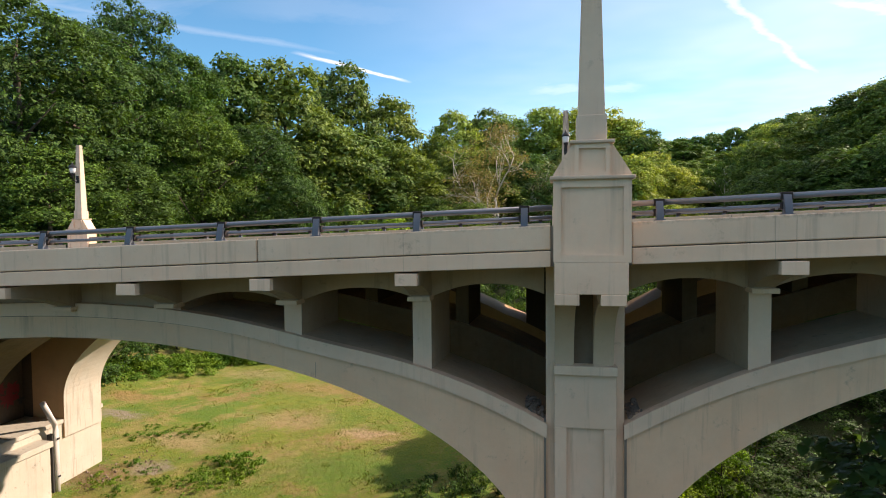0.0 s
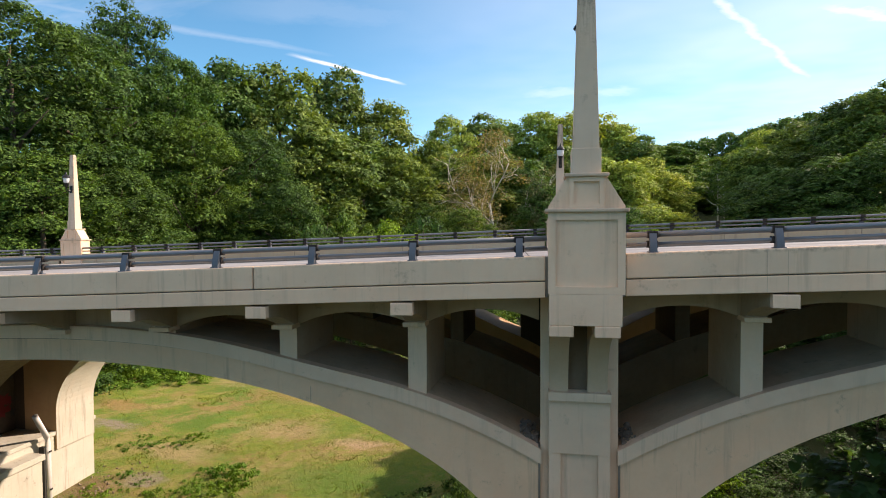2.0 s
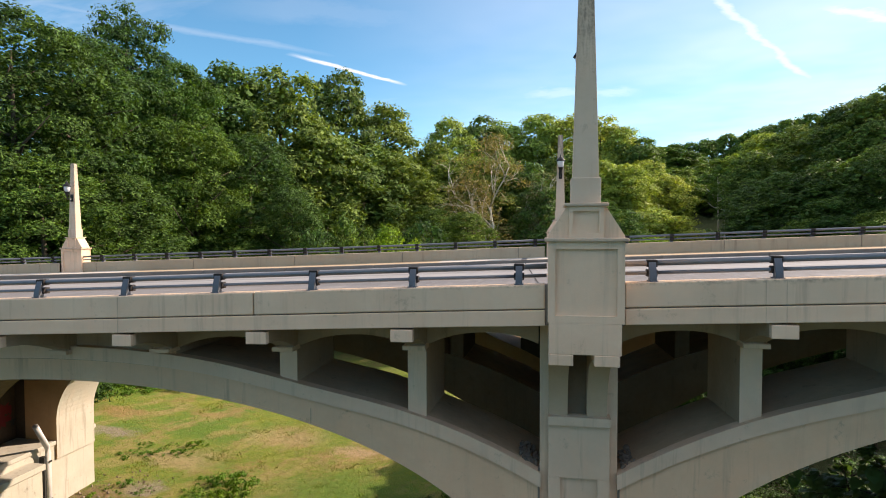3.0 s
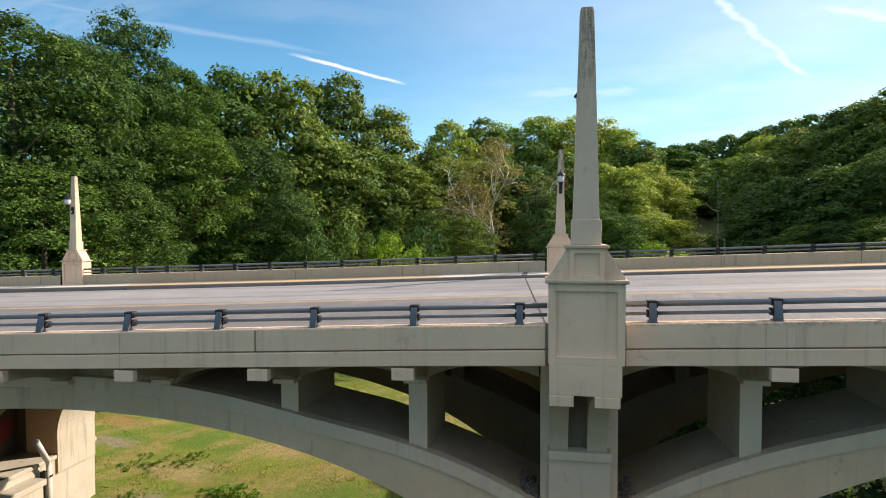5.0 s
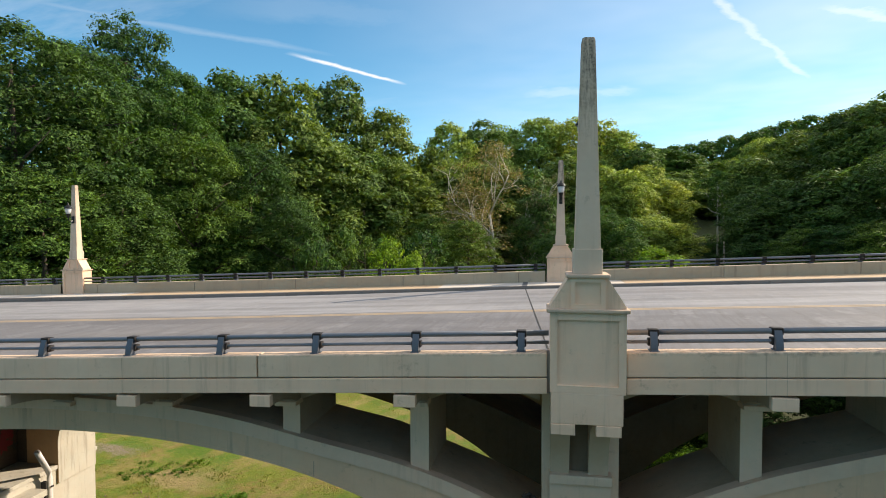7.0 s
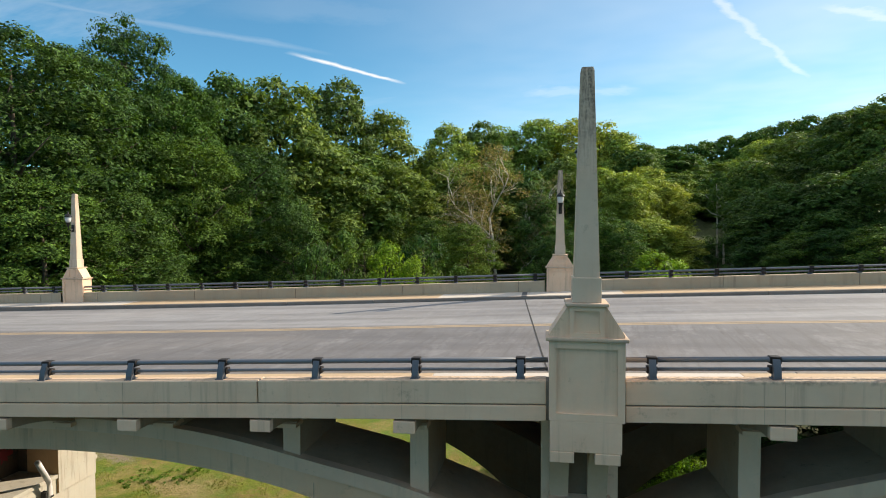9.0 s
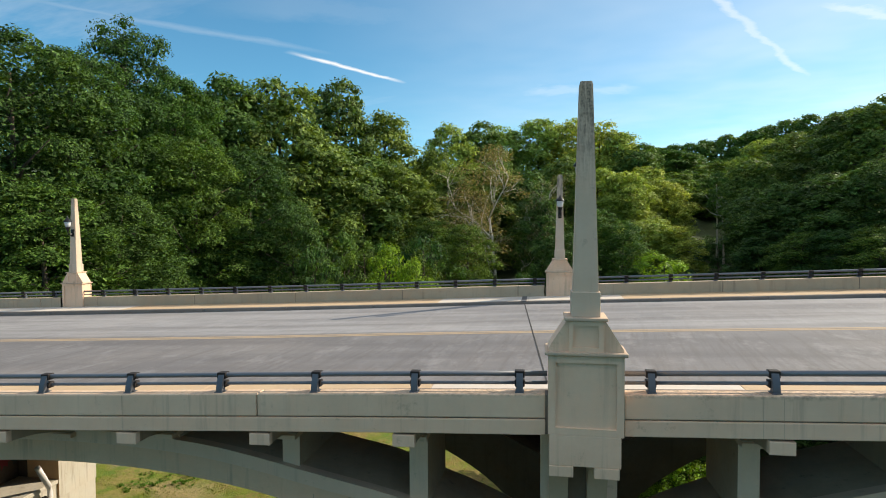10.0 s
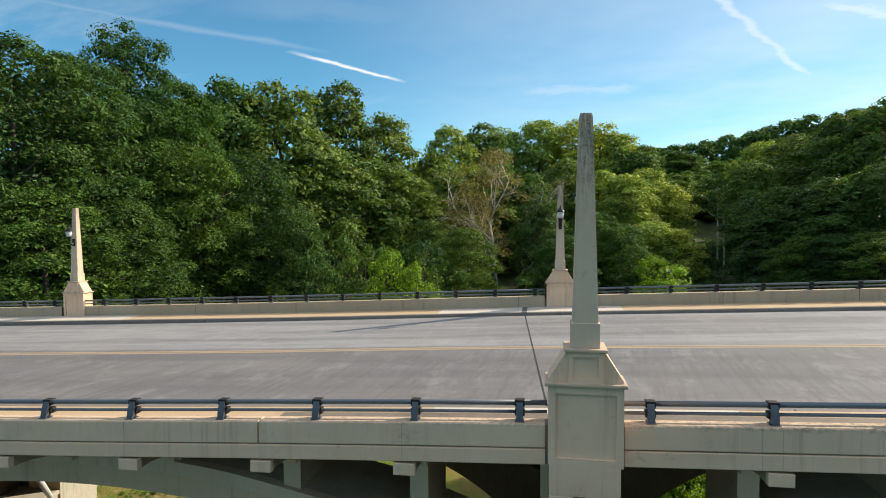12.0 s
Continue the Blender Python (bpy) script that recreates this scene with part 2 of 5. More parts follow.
def road_surface(n, place):
    xyz = n("SeparateXYZ", place)
    node = xyz.node
    y = node.outputs[1]
    lanes = n.noise(n.stretch(place, 0.03, 0.9, 1), 1.0, 3, 0.5)
    broad = n.noise(place, 0.25, 4)
    grain = n.noise(place, 35, 4, 0.7)
    tined = n.noise(n.stretch(n("VectorRotate", place, (0, 0, 0), (0, 0, 1), 0.12, rotation_type="Z_AXIS"), 7.0, 0.35, 1), 1.0, 4, 0.6)
    side = n.ramp(n.math("ADD", y, n.math("MULTIPLY", broad, 0.5)), 9.25, 8.75)
    colour = n.mix(side, (0.285, 0.283, 0.292), (0.165, 0.161, 0.167))
    colour = n.mix(n.math("MULTIPLY", n.ramp(lanes, 0.40, 0.66), 0.65), colour, (0.105, 0.10, 0.105))
    colour = n.mix(n.math("MULTIPLY", n.ramp(tined, 0.48, 0.68), n.math("ADD", n.math("MULTIPLY", side, 0.42), 0.13)), colour, (0.095, 0.085, 0.082))
    colour = n.mix(n.math("MULTIPLY", n.ramp(broad, 0.45, 0.7), 0.2), colour, (0.32, 0.28, 0.25))
    smear = n.noise(n.stretch(place, 0.45, 2.4, 1), 1.0, 6, 0.72)
    colour = n.mix(n.math("MULTIPLY", n.ramp(smear, 0.44, 0.66), 0.38), colour, (0.10, 0.098, 0.106))
    scuff = n.noise(n.stretch(place, 1.3, 0.7, 1), 1.0, 6, 0.75)
    colour = n.mix(n.math("MULTIPLY", n.ramp(scuff, 0.52, 0.68), 0.30), colour, (0.36, 0.355, 0.36))
    colour = n.mix(n.math("MULTIPLY", n.ramp(grain, 0.5, 0.7), 0.18), colour, (0.42, 0.40, 0.38))
    return colour, 0.75, 0.0, n.math("ADD", n.math("MULTIPLY", tined, 0.6), n.math("MULTIPLY", grain, 0.4))


M_ROAD = material("grooved_concrete_road", road_surface, (0.25, 0.008))


def ground_surface(n, place):
    def mixed(parts):
        total = None
        for value, weight in parts:
            term = n.math("MULTIPLY", value, weight)
            total = term if total is None else n.math("ADD", total, term)
        return total
    patch, small = n.noise(place, 0.17, 5, 0.62), n.noise(place, 1.1, 6, 0.7)
    clumps, blades = n.noise(place, 3.2, 6, 0.75), n.noise(place, 11, 5, 0.8)
    swath = n.noise(n.stretch(n("VectorRotate", place, (0, 0, 0), (0, 0, 1), 0.5, rotation_type="Z_AXIS"), 0.55, 0.16, 1), 1.0, 5, 0.65)
    lush, dry, straw, rust = (0.072, 0.168, 0.007), (0.155, 0.195, 0.014), (0.300, 0.225, 0.085), (0.290, 0.165, 0.070)
    colour = n.mix(n.ramp(mixed(((patch, 0.6), (small, 0.4))), 0.43, 0.57), lush, dry)
    colour = n.mix(n.math("MULTIPLY", n.ramp(mixed(((swath, 0.55), (small, 0.25), (clumps, 0.20))), 0.49, 0.58), 0.85), colour, straw)
    colour = n.mix(n.math("MULTIPLY", n.ramp(mixed(((n.noise(place, 0.31, 4, 0.6), 0.6), (clumps, 0.4))), 0.53, 0.61), 0.7), colour, rust)
    # worn, dried and bare spots: x, y, half length, half width, colour, strength
    wob = n("VectorMath", place, n("VectorMath", n("VectorMath", n.noise(place, 0.8, 5, 0.7, 1), (0.5, 0.5, 0.5), operation="SUBTRACT"), (3.4, 3.4, 0.0), operation="MULTIPLY"), operation="ADD")
    soil, grey, sand = (0.17, 0.095, 0.055), (0.25, 0.20, 0.165), (0.34, 0.25, 0.13)
    for sx, sy, ax, ay, tint, much in ((-21.3, 13.4, 1.9, 1.4, soil, 0.9), (-19.6, 15.0, 1.2, 0.9, grey, 0.9), (-25.6, 20.4, 2.0, 0.9, grey, 0.9), (-27.6, 23.3, 2.2, 1.0, rust, 0.8),
                                      (-20.0, 18.2, 2.6, 1.3, sand, 0.8), (-17.2, 28.6, 3.4, 2.0, rust, 0.6), (-22.5, 31.0, 3.5, 1.4, sand, 0.6), (-10.6, 21.2, 1.9, 0.8, (0.40, 0.27, 0.17), 0.75),
                                      (-15.8, 22.6, 3.0, 1.6, sand, 0.6), (-22.0, 25.0, 2.5, 0.7, rust, 0.7), (-23.8, 26.8, 1.1, 0.7, (0.19, 0.24, 0.010), 0.7), (-10.5, 16.5, 4.2, 2.0, lush, 0.75)):
        away = n("VectorMath", n("VectorMath", wob, (sx, sy, 0), operation="SUBTRACT"), (1 / ax, 1 / ay, 0), operation="MULTIPLY")
        reach = n("VectorMath", away, operation="LENGTH", out=1)
        colour = n.mix(n.math("MULTIPLY", n.ramp(reach, 1.15, 0.45), much), colour, tint)
    # tufts and single blades
    colour = n.mix(n.math("MULTIPLY", n.ramp(clumps, 0.50, 0.66), 0.60), colour, (0.062, 0.110, 0.012))
    colour = n.mix(n.math("MULTIPLY", n.ramp(blades, 0.50, 0.66), 0.55), colour, (0.045, 0.062, 0.012))
    colour = n.mix(n.math("MULTIPLY", n.ramp(n.noise(place, 19, 4, 0.75), 0.52, 0.66), 0.45), colour, (0.34, 0.29, 0.11))
    # woodland floor outside the meadow
    node = n("SeparateXYZ", n("VectorMath", place, n("VectorMath", n.noise(place, 0.12, 4, 0.6, 1), (9.0, 9.0, 0.0), operation="MULTIPLY"), operation="ADD")).node
    x, y = node.outputs[0], node.outputs[1]
    inside = n.math("MULTIPLY", n.math("MULTIPLY", n.ramp(x, -30, -26), n.ramp(x, 6, 1)), n.math("MULTIPLY", n.ramp(y, 6, 12), n.ramp(y, 47, 41)))
    floor = n.mix(n.ramp(small, 0.35, 0.65), (0.030, 0.055, 0.011), (0.05, 0.06, 0.018))
    colour = n.mix(inside, floor, colour)
    return colour, 0.95, 0.0, n.math("ADD", n.math("MULTIPLY", blades, 0.7), small)


M_GROUND = material("patchy_grass_ground", ground_surface, (0.8, 0.12))


def leaf_material(name, low, high, sheen=0.2, grain=True):
    """Foliage: every leaf its own tone, every plant its own tint, with light passing through."""
    m = bpy.data.materials.new(name)
    m.use_nodes = True
    tree = m.node_tree
    tree.nodes.clear()
    n = Nodes(tree)
    geo, info = tree.nodes.new("ShaderNodeNewGeometry"), tree.nodes.new("ShaderNodeObjectInfo")
    colour = n.mix(geo.outputs["Random Per Island"], low, high)
    tint = n.mix(info.outputs["Random"], (0.66, 0.85, 0.90), (1.28, 1.14, 1.0))
    colour = n.mix(1.0, colour, tint, "MULTIPLY")
    big = n.noise(geo.outputs["Position"], 0.28, 3)
    colour = n.mix(n.math("MULTIPLY", n.ramp(big, 0.4, 0.65), 0.35), colour, tuple(c * 0.6 for c in low))
    fine = n.noise(geo.outputs["Position"], 8.5, 3, 0.75)
    spray = n.noise(geo.outputs["Position"], 1.1, 3, 0.6)
    if grain:
        colour = n.mix(n.ramp(spray, 0.36, 0.64), n.mix(1.0, colour, (0.62, 0.66, 0.66), "MULTIPLY"), n.mix(1.0, colour, (1.3, 1.25, 1.15), "MULTIPLY"))
        colour = n.mix(n.ramp(fine, 0.40, 0.60), n.mix(1.0, colour, (0.30, 0.31, 0.32), "MULTIPLY"), n.mix(1.0, colour, (1.75, 1.7, 1.6), "MULTIPLY"))
    leaf = tree.nodes.new("ShaderNodeBsdfPrincipled")
    n.put(leaf.inputs["Base Color"], colour)
    leaf.inputs["Roughness"].default_value = 0.55
    relief = tree.nodes.new("ShaderNodeBump")
    relief.inputs["Strength"].default_value, relief.inputs["Distance"].default_value = 1.0 if grain else 0.15, 0.12
    n.put(relief.inputs["Height"], fine)
    tree.links.new(relief.outputs[0], leaf.inputs["Normal"])
    leaf.inputs["Specular IOR Level"].default_value = sheen
    through_light = n("BsdfTranslucent", n.mix(1.0, colour, (1.3, 1.25, 0.5), "MULTIPLY"))
    blend = tree.nodes.new("ShaderNodeMixShader")
    blend.inputs[0].default_value = 0.28
    tree.links.new(leaf.outputs[0], blend.inputs[1])
    tree.links.new(through_light, blend.inputs[2])
    out = tree.nodes.new("ShaderNodeOutputMaterial")
    tree.links.new(blend.outputs[0], out.inputs[0])
    return m


M_LEAF = leaf_material("oak_leaves", (0.027, 0.073, 0.020), (0.092, 0.198, 0.058))
M_LEAF_WARM = leaf_material("olive_leaves", (0.050, 0.116, 0.022), (0.158, 0.272, 0.058))
# Oak and olive lightened for trees past 74 m: haze put into the colour.
M_LEAF_MID = leaf_material("lightened_oak_leaves", (0.045, 0.094, 0.026), (0.140, 0.245, 0.074))
M_LEAF_SUN = leaf_material("lightened_olive_leaves", (0.076, 0.143, 0.032), (0.205, 0.312, 0.088))
M_LEAF_BRIGHT = leaf_material("bright_young_leaves", (0.15, 0.29, 0.025), (0.26, 0.43, 0.05))
M_LEAF_BROWN = leaf_material("sparse_brownish_leaves", (0.165, 0.19, 0.075), (0.31, 0.265, 0.165))
M_LEAF_LIME = leaf_material("sunny_yellow_green_leaves", (0.215, 0.305, 0.056), (0.47, 0.56, 0.145))
M_GRASS = leaf_material("grass_blades", (0.11, 0.19, 0.018), (0.25, 0.24, 0.06), 0.1, False)
M_HERB = leaf_material("meadow_herb_leaves", (0.070, 0.150, 0.016), (0.165, 0.290, 0.040), 0.15, False)
M_LEAF_DARK = leaf_material("dark_broad_leaves", (0.065, 0.145, 0.042), (0.12, 0.23, 0.075), 0.45, False)


def bark_surface(light, dark):
    def build(n, place):
        grain = n.noise(n.stretch(place, 6, 6, 1.2), 1.0, 5, 0.65)
        return n.mix(n.ramp(grain, 0.35, 0.7), light, dark), 0.9, 0.0, grain
    return build


M_BARK = material("grey_brown_bark", bark_surface((0.09, 0.07, 0.05), (0.04, 0.032, 0.025)), (0.6, 0.05))
M_BARK_PALE = material("pale_sycamore_bark", bark_surface((0.76, 0.70, 0.60), (0.42, 0.37, 0.30)), (0.4, 0.03))


# ---------- mesh helpers ----------
GRADE = 0.034                         # the bridge climbs towards +x


def rise(x):
    return GRADE * x + 0.005 * max(x, 0.0)


def swing(x):
    """How far the western span swings out of the straight line, and how far it sags: the bridge lies on a slight bend."""
    if x >= 0:
        return 0.0, 0.0
    return -0.30 * (1 - math.exp(-(x / 9.5) ** 2)) - 0.012 * max(0.0, -x - 6.0), -0.05 * (1 - math.exp(-(x / 7.0) ** 2))


def bend(bm):
    xs = [v.co.x for v in bm.verts]
    lo, hi = min(xs), max(xs)
    if lo > -0.7:
        return
    for cut in (0.0, -3.0, -6.0, -9.0, -12.0, -16.0, -20.0, -30.0):
        if lo < cut - 0.3 and hi > cut + 0.3 and hi - lo > 3.5:
            bmesh.ops.bisect_plane(bm, geom=bm.verts[:] + bm.edges[:] + bm.faces[:], plane_co=(cut, 0, 0), plane_no=(1, 0, 0))
    for v in bm.verts:
        dy, dz = swing(v.co.x)
        v.co.y += dy
        v.co.z += dz


ON_BRIDGE = True                      # what is built so far belongs to the bridge and follows its bend


def part(name, bm, mat, parent=None, label="", smooth=False):
    """Link a bmesh as one mesh object, under a thing or a part when given."""
    if ON_BRIDGE:
        bend(bm)
    mesh = bpy.data.meshes.new(name)
    bmesh.ops.recalc_face_normals(bm, faces=bm.faces)
    bm.to_mesh(mesh)
    bm.free()
    mesh.materials.append(mat)
    if smooth:
        for f in mesh.polygons:
            f.use_smooth = True
    ob = new(name, mesh)
    if parent is not None:
        ob.parent = parent
    return tagged(ob, label)


def thing(name, label, category, group="", kind="", at=None):
    ob = new(name)
    if at is not None:
        ob.matrix_basis = at
    return tagged(ob, label, category, group, kind)


def add_box(bm, x0, x1, y0, y1, z0, z1, bevel=0.0, grade=False):
    made = bmesh.ops.create_cube(bm, size=1)["verts"]
    for v in made:
        v.co = Vector(((x0 + x1) / 2 + v.co.x * (x1 - x0), (y0 + y1) / 2 + v.co.y * (y1 - y0), (z0 + z1) / 2 + v.co.z * (z1 - z0)))
    if bevel:
        edges = list({e for v in made for e in v.link_edges})
        made = bmesh.ops.bevel(bm, geom=edges, offset=bevel, segments=2, affect="EDGES", profile=0.5)["verts"]
    if grade:
        for v in made:
            v.co.z += rise(v.co.x)
    return made


def box(x0, x1, y0, y1, z0, z1, bevel=0.0, grade=False):
    bm = bmesh.new()
    add_box(bm, x0, x1, y0, y1, z0, z1, bevel, grade)
    return bm


def add_prism(bm, outline, lo, hi, axis):
    """A closed outline, extruded from lo to hi along an axis ('x': outline in y, z; 'y': in x, z)."""
    def at(p, d):
        return (d, p[0], p[1]) if axis == "x" else (p[0], d, p[1]) if axis == "y" else (p[0], p[1], d)
    a = [bm.verts.new(at(p, lo)) for p in outline]
    b = [bm.verts.new(at(p, hi)) for p in outline]
    bm.faces.new(a)
    bm.faces.new(b[::-1])
    for i in range(len(a)):
        j = (i + 1) % len(a)
        bm.faces.new((a[i], b[i], b[j], a[j]))
    return a + b


def add_tube(bm, points, radii, sides=8):
    """A round bar along a line of points; closed at both ends."""
    rings = []
    pts = [Vector(p) for p in points]
    for i, p in enumerate(pts):
        way = (pts[min(i + 1, len(pts) - 1)] - pts[max(i - 1, 0)]).normalized()
        side = way.cross(Vector((0, 0, 1)) if abs(way.z) < 0.9 else Vector((1, 0, 0))).normalized()
        other = way.cross(side)
        r = radii[i] if isinstance(radii, (list, tuple)) else radii
        rings.append([bm.verts.new(p + (side * math.cos(k * math.tau / sides) + other * math.sin(k * math.tau / sides)) * r) for k in range(sides)])
    for a, b in zip(rings, rings[1:]):
        for k in range(sides):
            bm.faces.new((a[k], a[(k + 1) % sides], b[(k + 1) % sides], b[k]))
    bm.faces.new(rings[0][::-1])
    bm.faces.new(rings[-1])


def add_lathe(bm, profile, centre=(0, 0), sides=12):
    """A turned solid: profile of (radius, height) from the bottom up."""
    rings = [[bm.verts.new((centre[0] + r * math.cos(k * math.tau / sides), centre[1] + r * math.sin(k * math.tau / sides), z)) for k in range(sides)] for r, z in profile]
    for a, b in zip(rings, rings[1:]):
        for k in range(sides):
            bm.faces.new((a[k], a[(k + 1) % sides], b[(k + 1) % sides], b[k]))
    bm.faces.new(rings[0][::-1])
    bm.faces.new(rings[-1])


# ---------- plan of the bridge ----------
SPAN = 24.3                           # pier to pier
WIDTH = 17.2                          # over the pylons
RIBS = ((1.85, 4.0), (7.1, 10.0), (13.2, 15.35))
HALF_OPEN, ARCH_RISE = 10.85, 4.9     # half opening and rise of the arch
BAYS = (-8.17, -5.60, -3.00, 2.93, 5.60, 8.27)   # brackets, from the nearest pier
WALLS = (-8.48, -5.81, -3.12, 3.03, 5.72, 8.41)   # spandrel walls, from the pier between two spans
TOP, GROOVE, FOOT = 0.80, 0.40, 0.135  # parapet's outer face, at x = 0
ROAD_Z, WALK_Z = 0.16, 0.34
GROUND_Z = -10.7


def soffit(dx):
    u = min(abs(dx) / HALF_OPEN, 1.0)
    return -1.20 - ARCH_RISE * (1 - math.sqrt(1 - u * u))


def crown_line(dx):
    u = abs(dx) / 15.0
    return -0.367 - 7.3 * (1 - math.sqrt(1 - u * u)) - 0.12 * math.exp(-((abs(dx) - 6.9) / 1.8) ** 2)


def far_rib_dip(dx):
    return -0.42 * min(max((abs(dx) - 7.2) / 2.6, 0.0), 1.0)


def far_from_pier(x):
    """The distance from the middle of the span, and from the nearest pier."""
    k = math.floor(x / SPAN)
    return x - (k + 0.5) * SPAN


def terrain(x, y):
    def soft(v, k=4.0):
        return k * math.log1p(math.exp(min(v / k, 50)))
    left = min(0.42 * soft(-x - 30), 16) if y > -40 else 0.0
    z = GROUND_Z + left + 0.13 * soft(y - 42) + min(0.3 * soft(x - 20), 10)
    z += min(0.5 * soft(-y - 30), 17)             # an unseen bank behind the camera, added to block the low sky
    far = math.hypot(x, y)
    z += min(max(far - 260, 0) * 0.04, 30) + min(max(x - 90, 0) * 0.12, 20) * (1 if y > 150 else 0)
    # the stream's gully, running away between the two woods
    z -= 8.0 * math.exp(-((x - 0.285 * y - 1.0) / (0.06 * max(y, 20))) ** 2) * min(max((y - 60) / 50, 0), 1)
    return z + 0.35 * noise.noise(Vector((x * 0.08, y * 0.08, 0))) + 0.12 * noise.noise(Vector((x * 0.35, y * 0.35, 3)))


# ---------- ground ----------
def build_ground():
    def axis(lo, hi, fine_lo, fine_hi, fine, ratio=1.22):
        values = list(np.arange(fine_lo, fine_hi + 0.01, fine))
        step, v = fine, fine_lo
        while v > lo:
            step *= ratio
            v -= step
            values.insert(0, v)
        step, v = fine, fine_hi
        while v < hi:
            step *= ratio
            v += step
            values.append(v)
        return values
    xs, ys = axis(-1500, 1500, -36, 30, 0.75), axis(-1500, 2500, 2, 60, 0.75)
    verts = [(x, y, terrain(x, y)) for y in ys for x in xs]
    w = len(xs)
    faces = [(j * w + i, j * w + i + 1, (j + 1) * w + i + 1, (j + 1) * w + i) for j in range(len(ys) - 1) for i in range(w - 1)]
    mesh = bpy.data.meshes.new("ground")
    mesh.from_pydata(verts, [], faces)
    mesh.materials.append(M_GROUND)
    for f in mesh.polygons:
        f.use_smooth = True
    tagged(new("ground", mesh), "patchy green and straw-brown grass valley floor rising to wooded hills", "ground", kind="structure")


build_ground()


# ---------- bridge: arches, piers, spandrels, deck ----------
def rib_outline(y0, y1, k, dip=0.0, west=0.0):
    """One arch rib of the span that begins at pier k, as a closed mesh."""
    bm = bmesh.new()
    narrow = west if k == -1 else 0.0         # the western springing stands further in
    half_open = HALF_OPEN - narrow / 2
    mid = (k + 0.5) * SPAN + (0.78 if k < -1 else 0.4 if k < 0 else -0.4) + narrow / 2
    up = 0.07 if k == -1 else 0.0
    steps = 72
    rows = []
    for i in range(steps + 1):
        a = -math.pi / 2 + math.pi * i / steps
        dx = math.sin(a) * half_open
        off = mid + dx - (k + 0.5) * SPAN
        rows.append((dx, soffit(dx * HALF_OPEN / half_open) + up, crown_line(off) + dip * far_rib_dip(off)))
    low, shift = soffit(HALF_OPEN) - 1.6, mid - (k + 0.5) * SPAN
    ends = [k * SPAN + 0.70 - mid, -half_open - 0.002, half_open + 0.002, (k + 1) * SPAN - 0.70 - mid]
    caps = [(dx, low, crown_line(dx + shift) + dip * far_rib_dip(dx + shift)) for dx in ends]
    rows = caps[:2] + rows + caps[2:]
    rings = []
    for dx, lo, hi in rows:
        x = mid + dx
        back = hi - (0.0 if dip else 0.14 * min(max((abs(dx + shift) - 8.0) / 1.4, 0.0), 1.0))
        rings.append([bm.verts.new((x, y0, lo + rise(x))), bm.verts.new((x, y1, lo + rise(x))), bm.verts.new((x, y1, back + rise(x))), bm.verts.new((x, y0, hi + rise(x)))])
    for a, b in zip(rings, rings[1:]):
        for q in range(4):
            bm.faces.new((a[q], b[q], b[(q + 1) % 4], a[(q + 1) % 4]))
    bm.faces.new(rings[0])
    bm.faces.new(rings[-1][::-1])
    return bm


def band_outline(y0, y1, k, down=0.006, tall=0.28, dip=0.0):
    """The raised edge band along the crown line of a rib."""
    bm = bmesh.new()
    mid, half = (k + 0.5) * SPAN, SPAN / 2 - 0.70
    rings = []
    for i in range(49):
        dx = -half + 2 * half * i / 48
        x = mid + dx
        hi = crown_line(dx) + dip * far_rib_dip(dx) + rise(x) + down
        rings.append([bm.verts.new((x, y0, hi - tall)), bm.verts.new((x, y1, hi - tall)), bm.verts.new((x, y1, hi)), bm.verts.new((x, y0, hi))])
    for a, b in zip(rings, rings[1:]):
        for q in range(4):
            bm.faces.new((a[q], b[q], b[(q + 1) % 4], a[(q + 1) % 4]))
    bm.faces.new(rings[0])
    bm.faces.new(rings[-1][::-1])
    return bm


def spandrel_beam(y0, y1, x0, x1, spring, crown):
    """The beam over one bay, with an arched underside."""
    bm = bmesh.new()
    n = 20
    top = FOOT - 0.004
    rings = []
    for i in range(n + 1):
        u = i / n
        x = x0 + (x1 - x0) * u
        lo = spring + (crown - spring) * (1 - abs(2 * u - 1) ** 2.2)
        rings.append([bm.verts.new((x, y0, lo + rise(x))), bm.verts.new((x, y1, lo + rise(x))), bm.verts.new((x, y1, top + rise(x))), bm.verts.new((x, y0, top + rise(x)))])
    for a, b in zip(rings, rings[1:]):
        for q in range(4):
            bm.faces.new((a[q], b[q], b[(q + 1) % 4], a[(q + 1) % 4]))
    bm.faces.new(rings[0])
    bm.faces.new(rings[-1][::-1])
    return bm


bridge = thing("arch_bridge", "beige concrete open-spandrel arch bridge over a grassy valley", "bridge")
SPRING, CROWN = -0.50, -0.27


